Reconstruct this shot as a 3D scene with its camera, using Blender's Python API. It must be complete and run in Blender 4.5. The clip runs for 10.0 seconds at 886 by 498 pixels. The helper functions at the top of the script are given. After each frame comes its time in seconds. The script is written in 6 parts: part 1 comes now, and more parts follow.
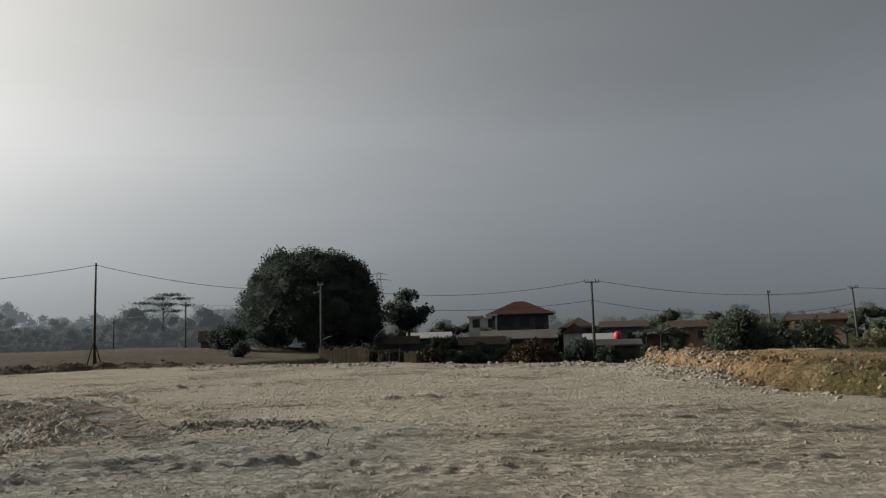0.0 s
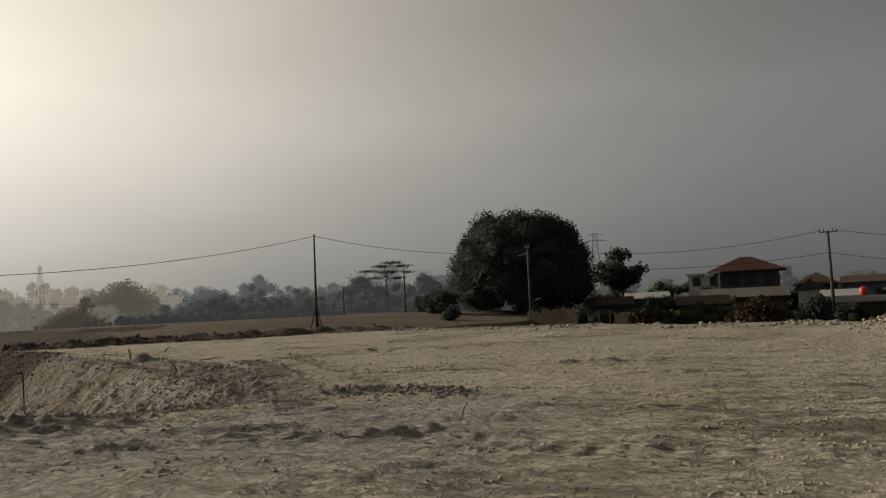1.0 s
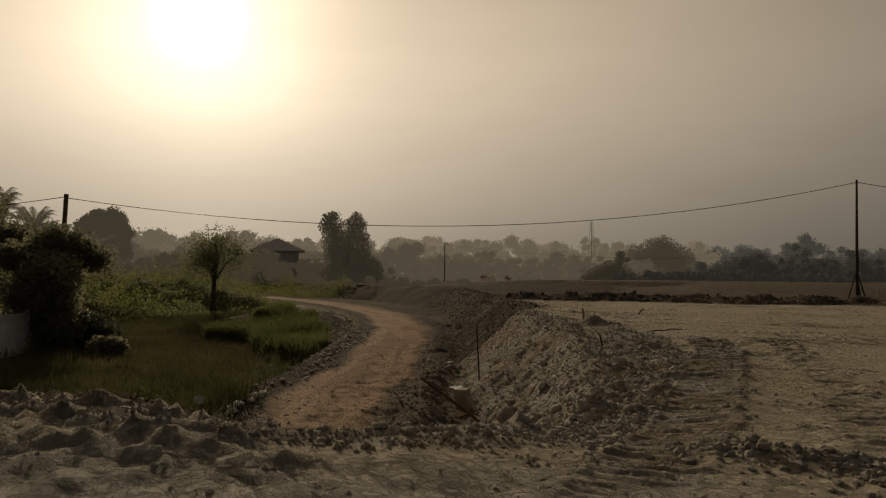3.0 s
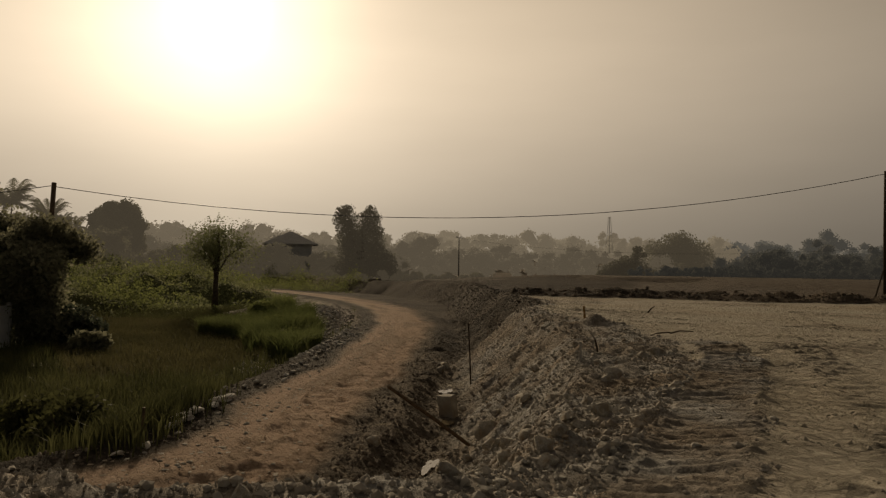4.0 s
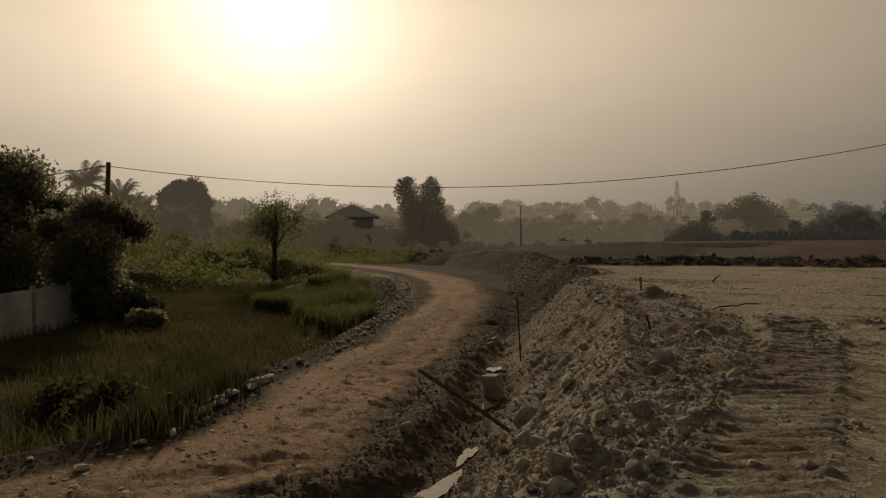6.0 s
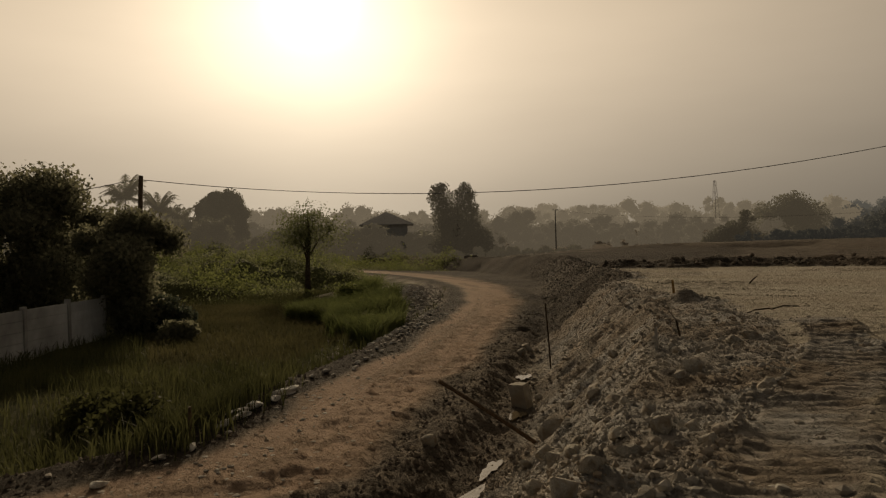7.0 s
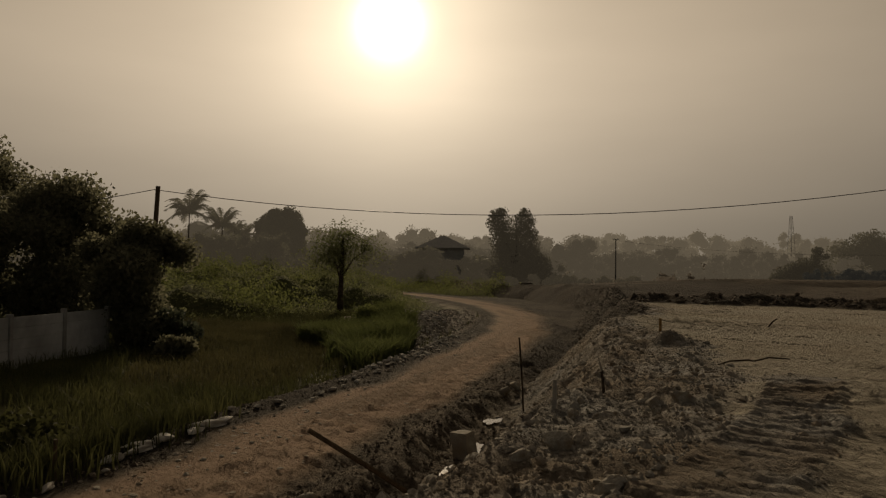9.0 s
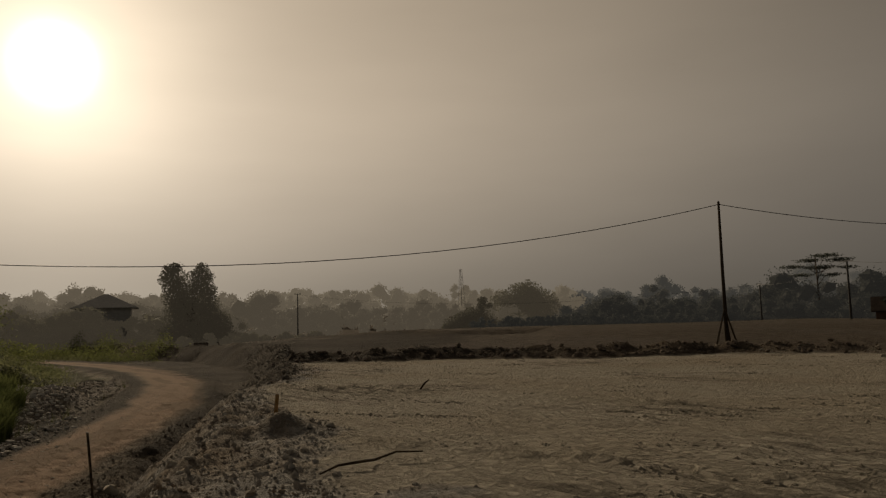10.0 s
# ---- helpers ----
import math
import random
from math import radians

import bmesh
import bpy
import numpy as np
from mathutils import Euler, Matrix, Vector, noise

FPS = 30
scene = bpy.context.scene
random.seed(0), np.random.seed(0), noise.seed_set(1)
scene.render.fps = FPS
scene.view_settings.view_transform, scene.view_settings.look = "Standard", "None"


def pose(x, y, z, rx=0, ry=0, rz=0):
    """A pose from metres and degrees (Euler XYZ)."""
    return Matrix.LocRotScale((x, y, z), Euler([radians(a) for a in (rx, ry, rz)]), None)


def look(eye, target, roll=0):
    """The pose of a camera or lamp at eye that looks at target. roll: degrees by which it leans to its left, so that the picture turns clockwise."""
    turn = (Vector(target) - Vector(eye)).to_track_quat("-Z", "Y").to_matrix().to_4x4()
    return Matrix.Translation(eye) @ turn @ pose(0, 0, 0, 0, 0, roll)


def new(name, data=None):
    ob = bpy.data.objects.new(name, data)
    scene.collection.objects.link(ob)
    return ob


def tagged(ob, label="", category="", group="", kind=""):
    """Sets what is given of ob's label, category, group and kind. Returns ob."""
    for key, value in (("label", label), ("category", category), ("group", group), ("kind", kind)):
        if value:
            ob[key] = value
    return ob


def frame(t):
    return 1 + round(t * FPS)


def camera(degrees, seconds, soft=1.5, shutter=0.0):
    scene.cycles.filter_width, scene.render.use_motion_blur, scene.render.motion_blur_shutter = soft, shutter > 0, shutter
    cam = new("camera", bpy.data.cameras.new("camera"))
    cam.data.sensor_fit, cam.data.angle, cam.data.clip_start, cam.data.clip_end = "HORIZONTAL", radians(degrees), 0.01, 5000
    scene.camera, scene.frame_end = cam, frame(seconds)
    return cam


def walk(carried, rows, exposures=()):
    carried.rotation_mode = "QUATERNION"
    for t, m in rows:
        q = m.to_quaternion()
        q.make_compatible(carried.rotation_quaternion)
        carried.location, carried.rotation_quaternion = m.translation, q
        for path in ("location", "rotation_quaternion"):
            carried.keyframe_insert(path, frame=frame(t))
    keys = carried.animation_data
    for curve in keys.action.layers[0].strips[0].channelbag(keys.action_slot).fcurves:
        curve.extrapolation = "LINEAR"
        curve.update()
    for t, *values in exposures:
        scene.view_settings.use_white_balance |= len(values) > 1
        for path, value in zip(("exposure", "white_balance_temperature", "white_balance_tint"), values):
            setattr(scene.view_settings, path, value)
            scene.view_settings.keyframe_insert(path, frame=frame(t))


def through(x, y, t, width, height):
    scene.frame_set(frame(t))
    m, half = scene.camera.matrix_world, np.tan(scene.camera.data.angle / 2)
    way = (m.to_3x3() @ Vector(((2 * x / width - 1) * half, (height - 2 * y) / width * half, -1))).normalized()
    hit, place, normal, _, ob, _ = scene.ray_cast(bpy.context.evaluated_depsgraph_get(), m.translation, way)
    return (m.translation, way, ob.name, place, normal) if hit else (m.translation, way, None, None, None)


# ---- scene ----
cam = camera(60.3, 10.0, soft=1.25)
PATH = [
    (0, (0.76, 0.508, 1.408), (0.652, 2.493, 1.634), -1.6),
    (0.5, (1.274, 0.775, 1.391), (0.991, 2.744, 1.601), -0.7),
    (1, (1.494, 2.04, 1.296), (0.83, 3.92, 1.447), -2.7),
    (1.5, (1.467, 3.067, 1.247), (0.423, 4.77, 1.354), -1.7),
    (2, (1.259, 4.62, 1.206), (0.114, 6.255, 1.33), 0.1),
    (2.5, (0.362, 6.472, 1.289), (-1.291, 7.593, 1.385), -0.7),
    (4, (-1.861, 9.667, 1.275), (-3.593, 10.665, 1.329), 0.8),
    (4.5, (-2.088, 9.936, 1.262), (-3.821, 10.933, 1.292), 0.1),
    (5, (-2.317, 10.204, 1.283), (-4.017, 11.256, 1.247), 0.3),
    (5.5, (-2.415, 10.382, 1.266), (-4.152, 11.374, 1.229), -0.5),
    (6, (-2.61, 10.65, 1.324), (-4.42, 11.5, 1.299), -0.5),
    (7.5, (-2.963, 11.314, 1.328), (-4.828, 12.036, 1.321), -1.9),
    (8, (-3.162, 11.684, 1.361), (-5.051, 12.341, 1.352), -1.7),
    (8.5, (-3.369, 12.209, 1.369), (-5.124, 13.168, 1.316), -2.2),
    (9, (-4.003, 13.994, 1.262), (-5.91, 14.596, 1.321), 0.7),
    (9.5, (-5.641, 15.887, 1.287), (-7.415, 16.798, 1.439), -1.7),
    (10, (-6.768, 17.063, 1.348), (-8.276, 18.362, 1.545), -1.6),
]
EXPOSURES = [(0, 1.02, 5950, 5), (0.5, 0.82, 6200, 5), (1, 0.62, 6650, 6), (1.5, 0.32, 6800, 7), (2, 0.03, 7100, 9), (2.5, -0.42, 8300, 9), (4, -0.22, 8450, 10), (4.5, -0.2, 8600, 10), (5, 0.12, 8200, 10), (5.5, -0.02, 8500, 10), (6, -0.25, 8600, 10), (8, -0.2, 8500, 10), (8.5, 0.1, 8400, 10), (9, -0.72, 8500, 10), (9.5, -0.75, 8400, 10), (10, -0.65, 7950, 10)]
walk(cam, [(t, look(eye, target, roll)) for t, eye, target, roll in PATH], EXPOSURES)

# ---- sky and sun: low sun in dusty air ----
SUN_AZ, SUN_EL = 76.7, 18.0          # degrees left of +y, degrees up
a_, e_ = radians(SUN_AZ), radians(SUN_EL)
TO_SUN = Vector((-math.sin(a_) * math.cos(e_), math.cos(a_) * math.cos(e_), math.sin(e_)))

world = bpy.data.worlds.new("dusty_sky")
scene.world = world
world.use_nodes = True
wn, wl = world.node_tree.nodes, world.node_tree.links
wn.clear()
sky = wn.new("ShaderNodeTexSky")
sky.sky_type, sky.sun_disc = "NISHITA", False
sky.sun_elevation, sky.sun_rotation = e_, -a_
sky.air_density, sky.dust_density, sky.ozone_density = 0.35, 0.35, 1.0
grey = wn.new("ShaderNodeHueSaturation")
grey.inputs["Saturation"].default_value = 0.12
wl.new(sky.outputs[0], grey.inputs["Color"])
coord = wn.new("ShaderNodeTexCoord")
dot = wn.new("ShaderNodeVectorMath"); dot.operation = "DOT_PRODUCT"
dot.inputs[1].default_value = TO_SUN
wl.new(coord.outputs["Generated"], dot.inputs[0])


def math_node(nodes, links, op, a, b):
    n = nodes.new("ShaderNodeMath"); n.operation = op
    for i, v in enumerate((a, b)):
        if v is None:
            continue
        if hasattr(v, "is_linked"):
            links.new(v, n.inputs[i])
        else:
            n.inputs[i].default_value = v
    return n.outputs[0]


def wm(op, a, b=None):
    return math_node(wn, wl, op, a, b)


off = wm("SUBTRACT", 1.0, dot.outputs["Value"])          # 1 - cos of the angle from the sun
GLOWS = [(4.5, 0.0005, (1.0, 0.97, 0.90)), (0.68, 0.009, (1.0, 0.94, 0.83)), (0.055, 0.12, (1.0, 0.9, 0.78)), (0.57, 0.285, (1.0, 0.85, 0.69))]
total = None
for peak, width, tint in GLOWS:
    g = wm("MULTIPLY", wm("EXPONENT", wm("MULTIPLY", off, -1.0 / width)), peak)
    c = wn.new("ShaderNodeVectorMath"); c.operation = "SCALE"
    c.inputs[0].default_value = tint
    wl.new(g, c.inputs["Scale"])
    if total is None:
        total = c.outputs[0]
    else:
        s = wn.new("ShaderNodeVectorMath"); s.operation = "ADD"
        wl.new(total, s.inputs[0]); wl.new(c.outputs[0], s.inputs[1])
        total = s.outputs[0]
both = wn.new("ShaderNodeVectorMath"); both.operation = "MULTIPLY_ADD"
both.inputs[1].default_value = (0.044, 0.044, 0.044)          # strength of the clear sky behind the dust
wl.new(grey.outputs[0], both.inputs[0]); wl.new(total, both.inputs[2])
sep = wn.new("ShaderNodeSeparateXYZ")
wl.new(coord.outputs["Generated"], sep.inputs[0])
veil = wn.new("ShaderNodeMapRange"); veil.interpolation_type = "SMOOTHSTEP"      # the dust lies thickest near the ground and dims the sky there
for key, v in (("From Min", -0.02), ("From Max", 0.28), ("To Min", 0.26), ("To Max", 1.0)):
    veil.inputs[key].default_value = v
wl.new(sep.outputs["Z"], veil.inputs["Value"])
dimmed = wn.new("ShaderNodeVectorMath"); dimmed.operation = "SCALE"
wl.new(both.outputs[0], dimmed.inputs[0]); wl.new(veil.outputs[0], dimmed.inputs["Scale"])
stretch = wn.new("ShaderNodeMapping")
stretch.inputs["Scale"].default_value = (1.6, 1.6, 7.0)
stretch.inputs["Rotation"].default_value = (0.12, 0.1, 0)
wl.new(coord.outputs["Generated"], stretch.inputs["Vector"])
cloud = wn.new("ShaderNodeTexNoise")
cloud.inputs["Scale"].default_value, cloud.inputs["Detail"].default_value = 1.4, 4
wl.new(stretch.outputs[0], cloud.inputs["Vector"])
thin = wn.new("ShaderNodeVectorMath"); thin.operation = "SCALE"
wl.new(dimmed.outputs[0], thin.inputs[0])
wl.new(wm("ADD", wm("MULTIPLY", cloud.outputs["Fac"], 0.24), 0.885), thin.inputs["Scale"])
bg = wn.new("ShaderNodeBackground")
bg.inputs["Strength"].default_value = 1.0
wl.new(thin.outputs[0], bg.inputs["Color"])
out = wn.new("ShaderNodeOutputWorld")
wl.new(bg.outputs[0], out.inputs["Surface"])

sun = bpy.data.lights.new("sun", "SUN")
sun.energy, sun.angle, sun.color = 2.8, radians(3.0), (1.0, 0.89, 0.74)
new("sun", sun).matrix_world = look(Vector((0, 0, 60)) + TO_SUN * 100, Vector((0, 0, 60)))


# ---- materials ----
def nodes_of(name):
    m = bpy.data.materials.new(name)
    m.use_nodes = True
    nt = m.node_tree
    return m, nt.nodes, nt.links, nt.nodes["Principled BSDF"]


def noise_node(n, l, vec, scale, detail=6, rough=0.6):
    t = n.new("ShaderNodeTexNoise")
    t.inputs["Scale"].default_value, t.inputs["Detail"].default_value, t.inputs["Roughness"].default_value = scale, detail, rough
    l.new(vec, t.inputs["Vector"])
    return t.outputs["Fac"]


def ramp(n, l, fac, stops):
    r = n.new("ShaderNodeValToRGB")
    el = r.color_ramp.elements
    while len(el) < len(stops):
        el.new(0.5)
    for e, (p, c) in zip(el, stops):
        e.position, e.color = p, (*c, 1)
    l.new(fac, r.inputs["Fac"])
    return r.outputs["Color"]


def mixc(n, l, fac, a, b):
    m = n.new("ShaderNodeMix"); m.data_type = "RGBA"
    for s, v in ((m.inputs[0], fac), (m.inputs[6], a), (m.inputs[7], b)):
        if hasattr(v, "is_linked"):
            l.new(v, s)
        elif isinstance(v, tuple):
            s.default_value = (*v, 1)
        else:
            s.default_value = v
    return m.outputs[2]


def bump_on(n, l, bsdf, height, strength, distance):
    b = n.new("ShaderNodeBump")
    b.inputs["Strength"].default_value, b.inputs["Distance"].default_value = strength, distance
    l.new(height, b.inputs["Height"])
    l.new(b.outputs[0], bsdf.inputs["Normal"])


def surface(name, dark, light, scale, rough=0.85, bump=0.4, dist=0.02, stain=None, metal=0.0, coords="Object", vary=0.0):
    """A worn surface: fine grain, broad stains, relief."""
    m, n, l, p = nodes_of(name)
    tc = n.new("ShaderNodeTexCoord").outputs[coords]
    fine = noise_node(n, l, tc, scale)
    col = ramp(n, l, fine, [(0.3, dark), (0.7, light)])
    broad = noise_node(n, l, tc, scale * 0.13, 4)
    if stain:
        f = ramp(n, l, broad, [(0.45, (0, 0, 0)), (0.68, (1, 1, 1))])
        col = mixc(n, l, f, col, stain)
    if vary:
        r = n.new("ShaderNodeObjectInfo").outputs["Random"]
        h = n.new("ShaderNodeHueSaturation")
        l.new(math_node(n, l, "ADD", math_node(n, l, "MULTIPLY", r, vary), 1 - vary / 2), h.inputs["Value"])
        l.new(col, h.inputs["Color"])
        col = h.outputs[0]
    l.new(col, p.inputs["Base Color"])
    p.inputs["Roughness"].default_value, p.inputs["Metallic"].default_value = rough, metal
    p.inputs["Specular IOR Level"].default_value = 0.3 if rough < 0.8 else 0.06
    bump_on(n, l, p, fine, bump, dist)
    return m


def foliage(name, dark, light, scale=0.7, through=0.25, haze_glow=0.0, air=(1.0, 0.9, 0.76)):
    """Leaves: colour varies clump by clump and leaf by leaf, some light shines through; an optional glow stands in for
    haze.
    """
    m, n, l, p = nodes_of(name)
    tc = n.new("ShaderNodeTexCoord").outputs["Object"]
    col = ramp(n, l, noise_node(n, l, tc, scale, 3), [(0.35, dark), (0.65, light)])
    isl = n.new("ShaderNodeNewGeometry").outputs["Random Per Island"]
    h = n.new("ShaderNodeHueSaturation")
    l.new(math_node(n, l, "ADD", math_node(n, l, "MULTIPLY", isl, 0.28), 0.86), h.inputs["Value"])
    l.new(col, h.inputs["Color"])
    l.new(h.outputs[0], p.inputs["Base Color"])
    p.inputs["Roughness"].default_value = 0.75
    p.inputs["Specular IOR Level"].default_value = 0.08
    t = n.new("ShaderNodeBsdfTranslucent")
    l.new(h.outputs[0], t.inputs["Color"])
    mx = n.new("ShaderNodeMixShader")
    mx.inputs[0].default_value = through
    l.new(p.outputs[0], mx.inputs[1]); l.new(t.outputs[0], mx.inputs[2])
    if haze_glow:                                                   # emission on far leaves imitates the haze before them
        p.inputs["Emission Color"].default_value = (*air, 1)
        p.inputs["Emission Strength"].default_value = haze_glow / (1 - through)
    l.new(mx.outputs[0], n["Material Output"].inputs["Surface"])
    return m


def soil_material():
    """All bare ground; which soil lies where comes from the ground's own zones."""
    m, n, l, p = nodes_of("soil")
    tc = n.new("ShaderNodeTexCoord").outputs["Object"]
    zone = lambda k: (lambda a: (setattr(a, "attribute_name", k), a.outputs["Fac"])[1])(n.new("ShaderNodeAttribute"))
    fine = noise_node(n, l, tc, 14, 8, 0.65)
    mid = noise_node(n, l, tc, 1.6, 6, 0.6)
    broad = noise_node(n, l, tc, 0.22, 5, 0.55)
    streak = n.new("ShaderNodeMapping")
    streak.inputs["Rotation"].default_value = (0, 0, 0.30)
    streak.inputs["Scale"].default_value = (0.35, 3.0, 1)
    l.new(tc, streak.inputs["Vector"])
    lines = noise_node(n, l, streak.outputs[0], 0.9, 6, 0.62)
    marl = ramp(n, l, fine, [(0.25, (0.312, 0.28, 0.23)), (0.75, (0.515, 0.47, 0.395))])
    marl = mixc(n, l, ramp(n, l, broad, [(0.42, (0, 0, 0)), (0.7, (0.75, 0.75, 0.75))]), marl, (0.35, 0.30, 0.225))
    patch = ramp(n, l, zone("worn"), [(0.1, (0.12, 0.12, 0.12)), (0.75, (1, 1, 1))])
    # dark streaks painted in for the shade beside raised crusts
    marl = mixc(n, l, math_node(n, l, "MULTIPLY", patch, ramp(n, l, lines, [(0.47, (0, 0, 0)), (0.6, (0.85, 0.85, 0.85))])), marl, (0.18, 0.158, 0.127))
    # short dark strokes painted as shadows of small ridges
    shade_stroke = noise_node(n, l, streak.outputs[0], 2.6, 5, 0.6)
    marl = mixc(n, l, math_node(n, l, "MULTIPLY", patch, ramp(n, l, shade_stroke, [(0.60, (0, 0, 0)), (0.66, (0.9, 0.9, 0.9))])), marl, (0.12, 0.103, 0.08))
    wide = n.new("ShaderNodeMapping")                          # broken scrape marks, drawn out along the blade's way, with their ledges' shade coloured in
    wide.inputs["Rotation"].default_value = (0, 0, 0.30)
    wide.inputs["Scale"].default_value = (0.55, 2.8, 1)
    l.new(tc, wide.inputs["Vector"])
    crack = ramp(n, l, noise_node(n, l, wide.outputs[0], 3.4, 7, 0.72), [(0.57, (0, 0, 0)), (0.66, (1, 1, 1))])
    crack = math_node(n, l, "MULTIPLY", crack, ramp(n, l, zone("worn"), [(0.15, (0.2, 0.2, 0.2)), (0.7, (1, 1, 1))]))
    marl = mixc(n, l, math_node(n, l, "MULTIPLY", crack, 0.8), marl, (0.15, 0.133, 0.108))
    marl = mixc(n, l, math_node(n, l, "MULTIPLY", zone("ash"), 0.75), marl, ramp(n, l, fine, [(0.3, (0.24, 0.232, 0.212)), (0.7, (0.42, 0.41, 0.38))]))
    rub = ramp(n, l, fine, [(0.25, (0.225, 0.216, 0.20)), (0.75, (0.44, 0.425, 0.40))])
    rub = mixc(n, l, ramp(n, l, mid, [(0.45, (0, 0, 0)), (0.65, (0.7, 0.7, 0.7))]), rub, (0.29, 0.25, 0.205))
    rub = mixc(n, l, ramp(n, l, noise_node(n, l, tc, 0.5, 5, 0.6), [(0.44, (0, 0, 0)), (0.62, (0.8, 0.8, 0.8))]), rub, (0.235, 0.185, 0.135))
    road = ramp(n, l, fine, [(0.25, (0.275, 0.196, 0.143)), (0.75, (0.35, 0.252, 0.186))])
    road = mixc(n, l, ramp(n, l, zone("streak"), [(0.35, (0.75, 0.75, 0.75)), (0.6, (0, 0, 0))]), road, (0.19, 0.136, 0.096))
    road = mixc(n, l, ramp(n, l, mid, [(0.45, (0, 0, 0)), (0.7, (0.6, 0.6, 0.6))]), road, (0.265, 0.195, 0.145))
    dark = ramp(n, l, fine, [(0.25, (0.055, 0.044, 0.034)), (0.75, (0.125, 0.10, 0.078))])
    dark = mixc(n, l, ramp(n, l, mid, [(0.48, (0, 0, 0)), (0.66, (0.55, 0.55, 0.55))]), dark, (0.17, 0.135, 0.10))
    terr = ramp(n, l, mid, [(0.3, (0.10, 0.084, 0.069)), (0.7, (0.155, 0.13, 0.108))])
    red = ramp(n, l, mid, [(0.3, (0.19, 0.122, 0.066)), (0.7, (0.34, 0.23, 0.13))])
    weed = ramp(n, l, mid, [(0.3, (0.045, 0.05, 0.02)), (0.7, (0.085, 0.08, 0.036))])
    green = ramp(n, l, mid, [(0.3, (0.075, 0.085, 0.036)), (0.7, (0.13, 0.14, 0.066))])
    clay = ramp(n, l, fine, [(0.25, (0.033, 0.028, 0.023)), (0.75, (0.066, 0.055, 0.045))])
    clay = mixc(n, l, ramp(n, l, broad, [(0.5, (0, 0, 0)), (0.7, (0.6, 0.6, 0.6))]), clay, (0.09, 0.076, 0.062))
    col = marl
    for key, c in (("slope", rub), ("terrace", terr), ("red", red), ("grass", weed), ("lush", green), ("dark", dark), ("clay", clay), ("road", road)):
        col = mixc(n, l, zone(key), col, c)
    l.new(col, p.inputs["Base Color"])
    p.inputs["Roughness"].default_value = 1.0
    p.inputs["Specular IOR Level"].default_value = 0.04
    plates = ramp(n, l, noise_node(n, l, tc, 5.0, 7, 0.7), [(0.44, (0, 0, 0)), (0.56, (1, 1, 1))])
    h = math_node(n, l, "ADD", math_node(n, l, "MULTIPLY", fine, 0.5), math_node(n, l, "ADD", math_node(n, l, "MULTIPLY", mid, 0.5), math_node(n, l, "MULTIPLY", lines, patch)))
    h = math_node(n, l, "ADD", h, math_node(n, l, "MULTIPLY", plates, 0.4))
    h = math_node(n, l, "SUBTRACT", h, math_node(n, l, "MULTIPLY", crack, 0.7))
    h = math_node(n, l, "MULTIPLY", h, math_node(n, l, "SUBTRACT", 1.0, math_node(n, l, "MULTIPLY", zone("road"), 0.55)))
    bump_on(n, l, p, h, 1.0, 0.11)
    return m


SOIL = soil_material()
STONE = surface("limestone", (0.25, 0.23, 0.195), (0.45, 0.42, 0.365), 9, 0.9, 0.6, 0.03, (0.24, 0.185, 0.13), vary=0.4)
BARK = surface("bark", (0.05, 0.04, 0.03), (0.13, 0.10, 0.075), 6, 0.9, 0.8, 0.03)
LEAF_DARK = foliage("leaf_dark", (0.055, 0.067, 0.047), (0.09, 0.103, 0.072), through=0.35)
LEAF_GARDEN = foliage("leaf_garden", (0.15, 0.15, 0.10), (0.22, 0.215, 0.145), through=0.6)
LEAF_TERRACE = foliage("leaf_grey_green", (0.075, 0.084, 0.074), (0.105, 0.115, 0.10), through=0.5)
LEAF_MANGO = foliage("leaf_mango", (0.043, 0.054, 0.047), (0.068, 0.081, 0.069), through=0.4)
LEAF_MID = foliage("leaf_mid", (0.17, 0.17, 0.105), (0.26, 0.25, 0.155), through=0.5)
LEAF_VERGE = foliage("leaf_verge", (0.075, 0.092, 0.034), (0.135, 0.155, 0.06), 0.35, through=0.5)
LEAF_MEADOW = foliage("leaf_meadow", (0.125, 0.14, 0.07), (0.205, 0.215, 0.112), 0.25, through=0.55)
LEAF_BRIGHT = foliage("leaf_bright", (0.12, 0.14, 0.05), (0.20, 0.22, 0.085), through=0.5)
HAZE_SUNWARD, HAZE_AWAY = (1.0, 0.9, 0.76), (0.93, 0.97, 1.0)          # tints of the haze-imitating emission, toward and away from the sun
# emission in these materials paints haze onto trees that give no light
WOODS_HEDGE = foliage("woods_field_end_hazed", (0.07, 0.07, 0.05), (0.11, 0.11, 0.075), 0.3, 0.45, 0.05, HAZE_SUNWARD)
WOODS_TERRACE = foliage("woods_terrace_end_hazed", (0.05, 0.055, 0.05), (0.08, 0.085, 0.075), 0.3, 0.4, 0.021, HAZE_AWAY)
WOODS_TALL = foliage("woods_tall_tree_hazed", (0.06, 0.06, 0.045), (0.09, 0.09, 0.065), 0.3, 0.45, 0.03, HAZE_SUNWARD)
WOODS_NEAR = foliage("woods_hazy", (0.06, 0.06, 0.05), (0.08, 0.08, 0.07), 0.2, 0.4, 0.088, HAZE_SUNWARD)
WOODS_FAR = foliage("woods_distant", (0.08, 0.08, 0.07), (0.11, 0.11, 0.095), 0.1, 0.4, 0.14, HAZE_SUNWARD)
WOODS_FURTHEST = foliage("woods_horizon", (0.08, 0.08, 0.07), (0.11, 0.11, 0.095), 0.1, 0.4, 0.18, HAZE_SUNWARD)
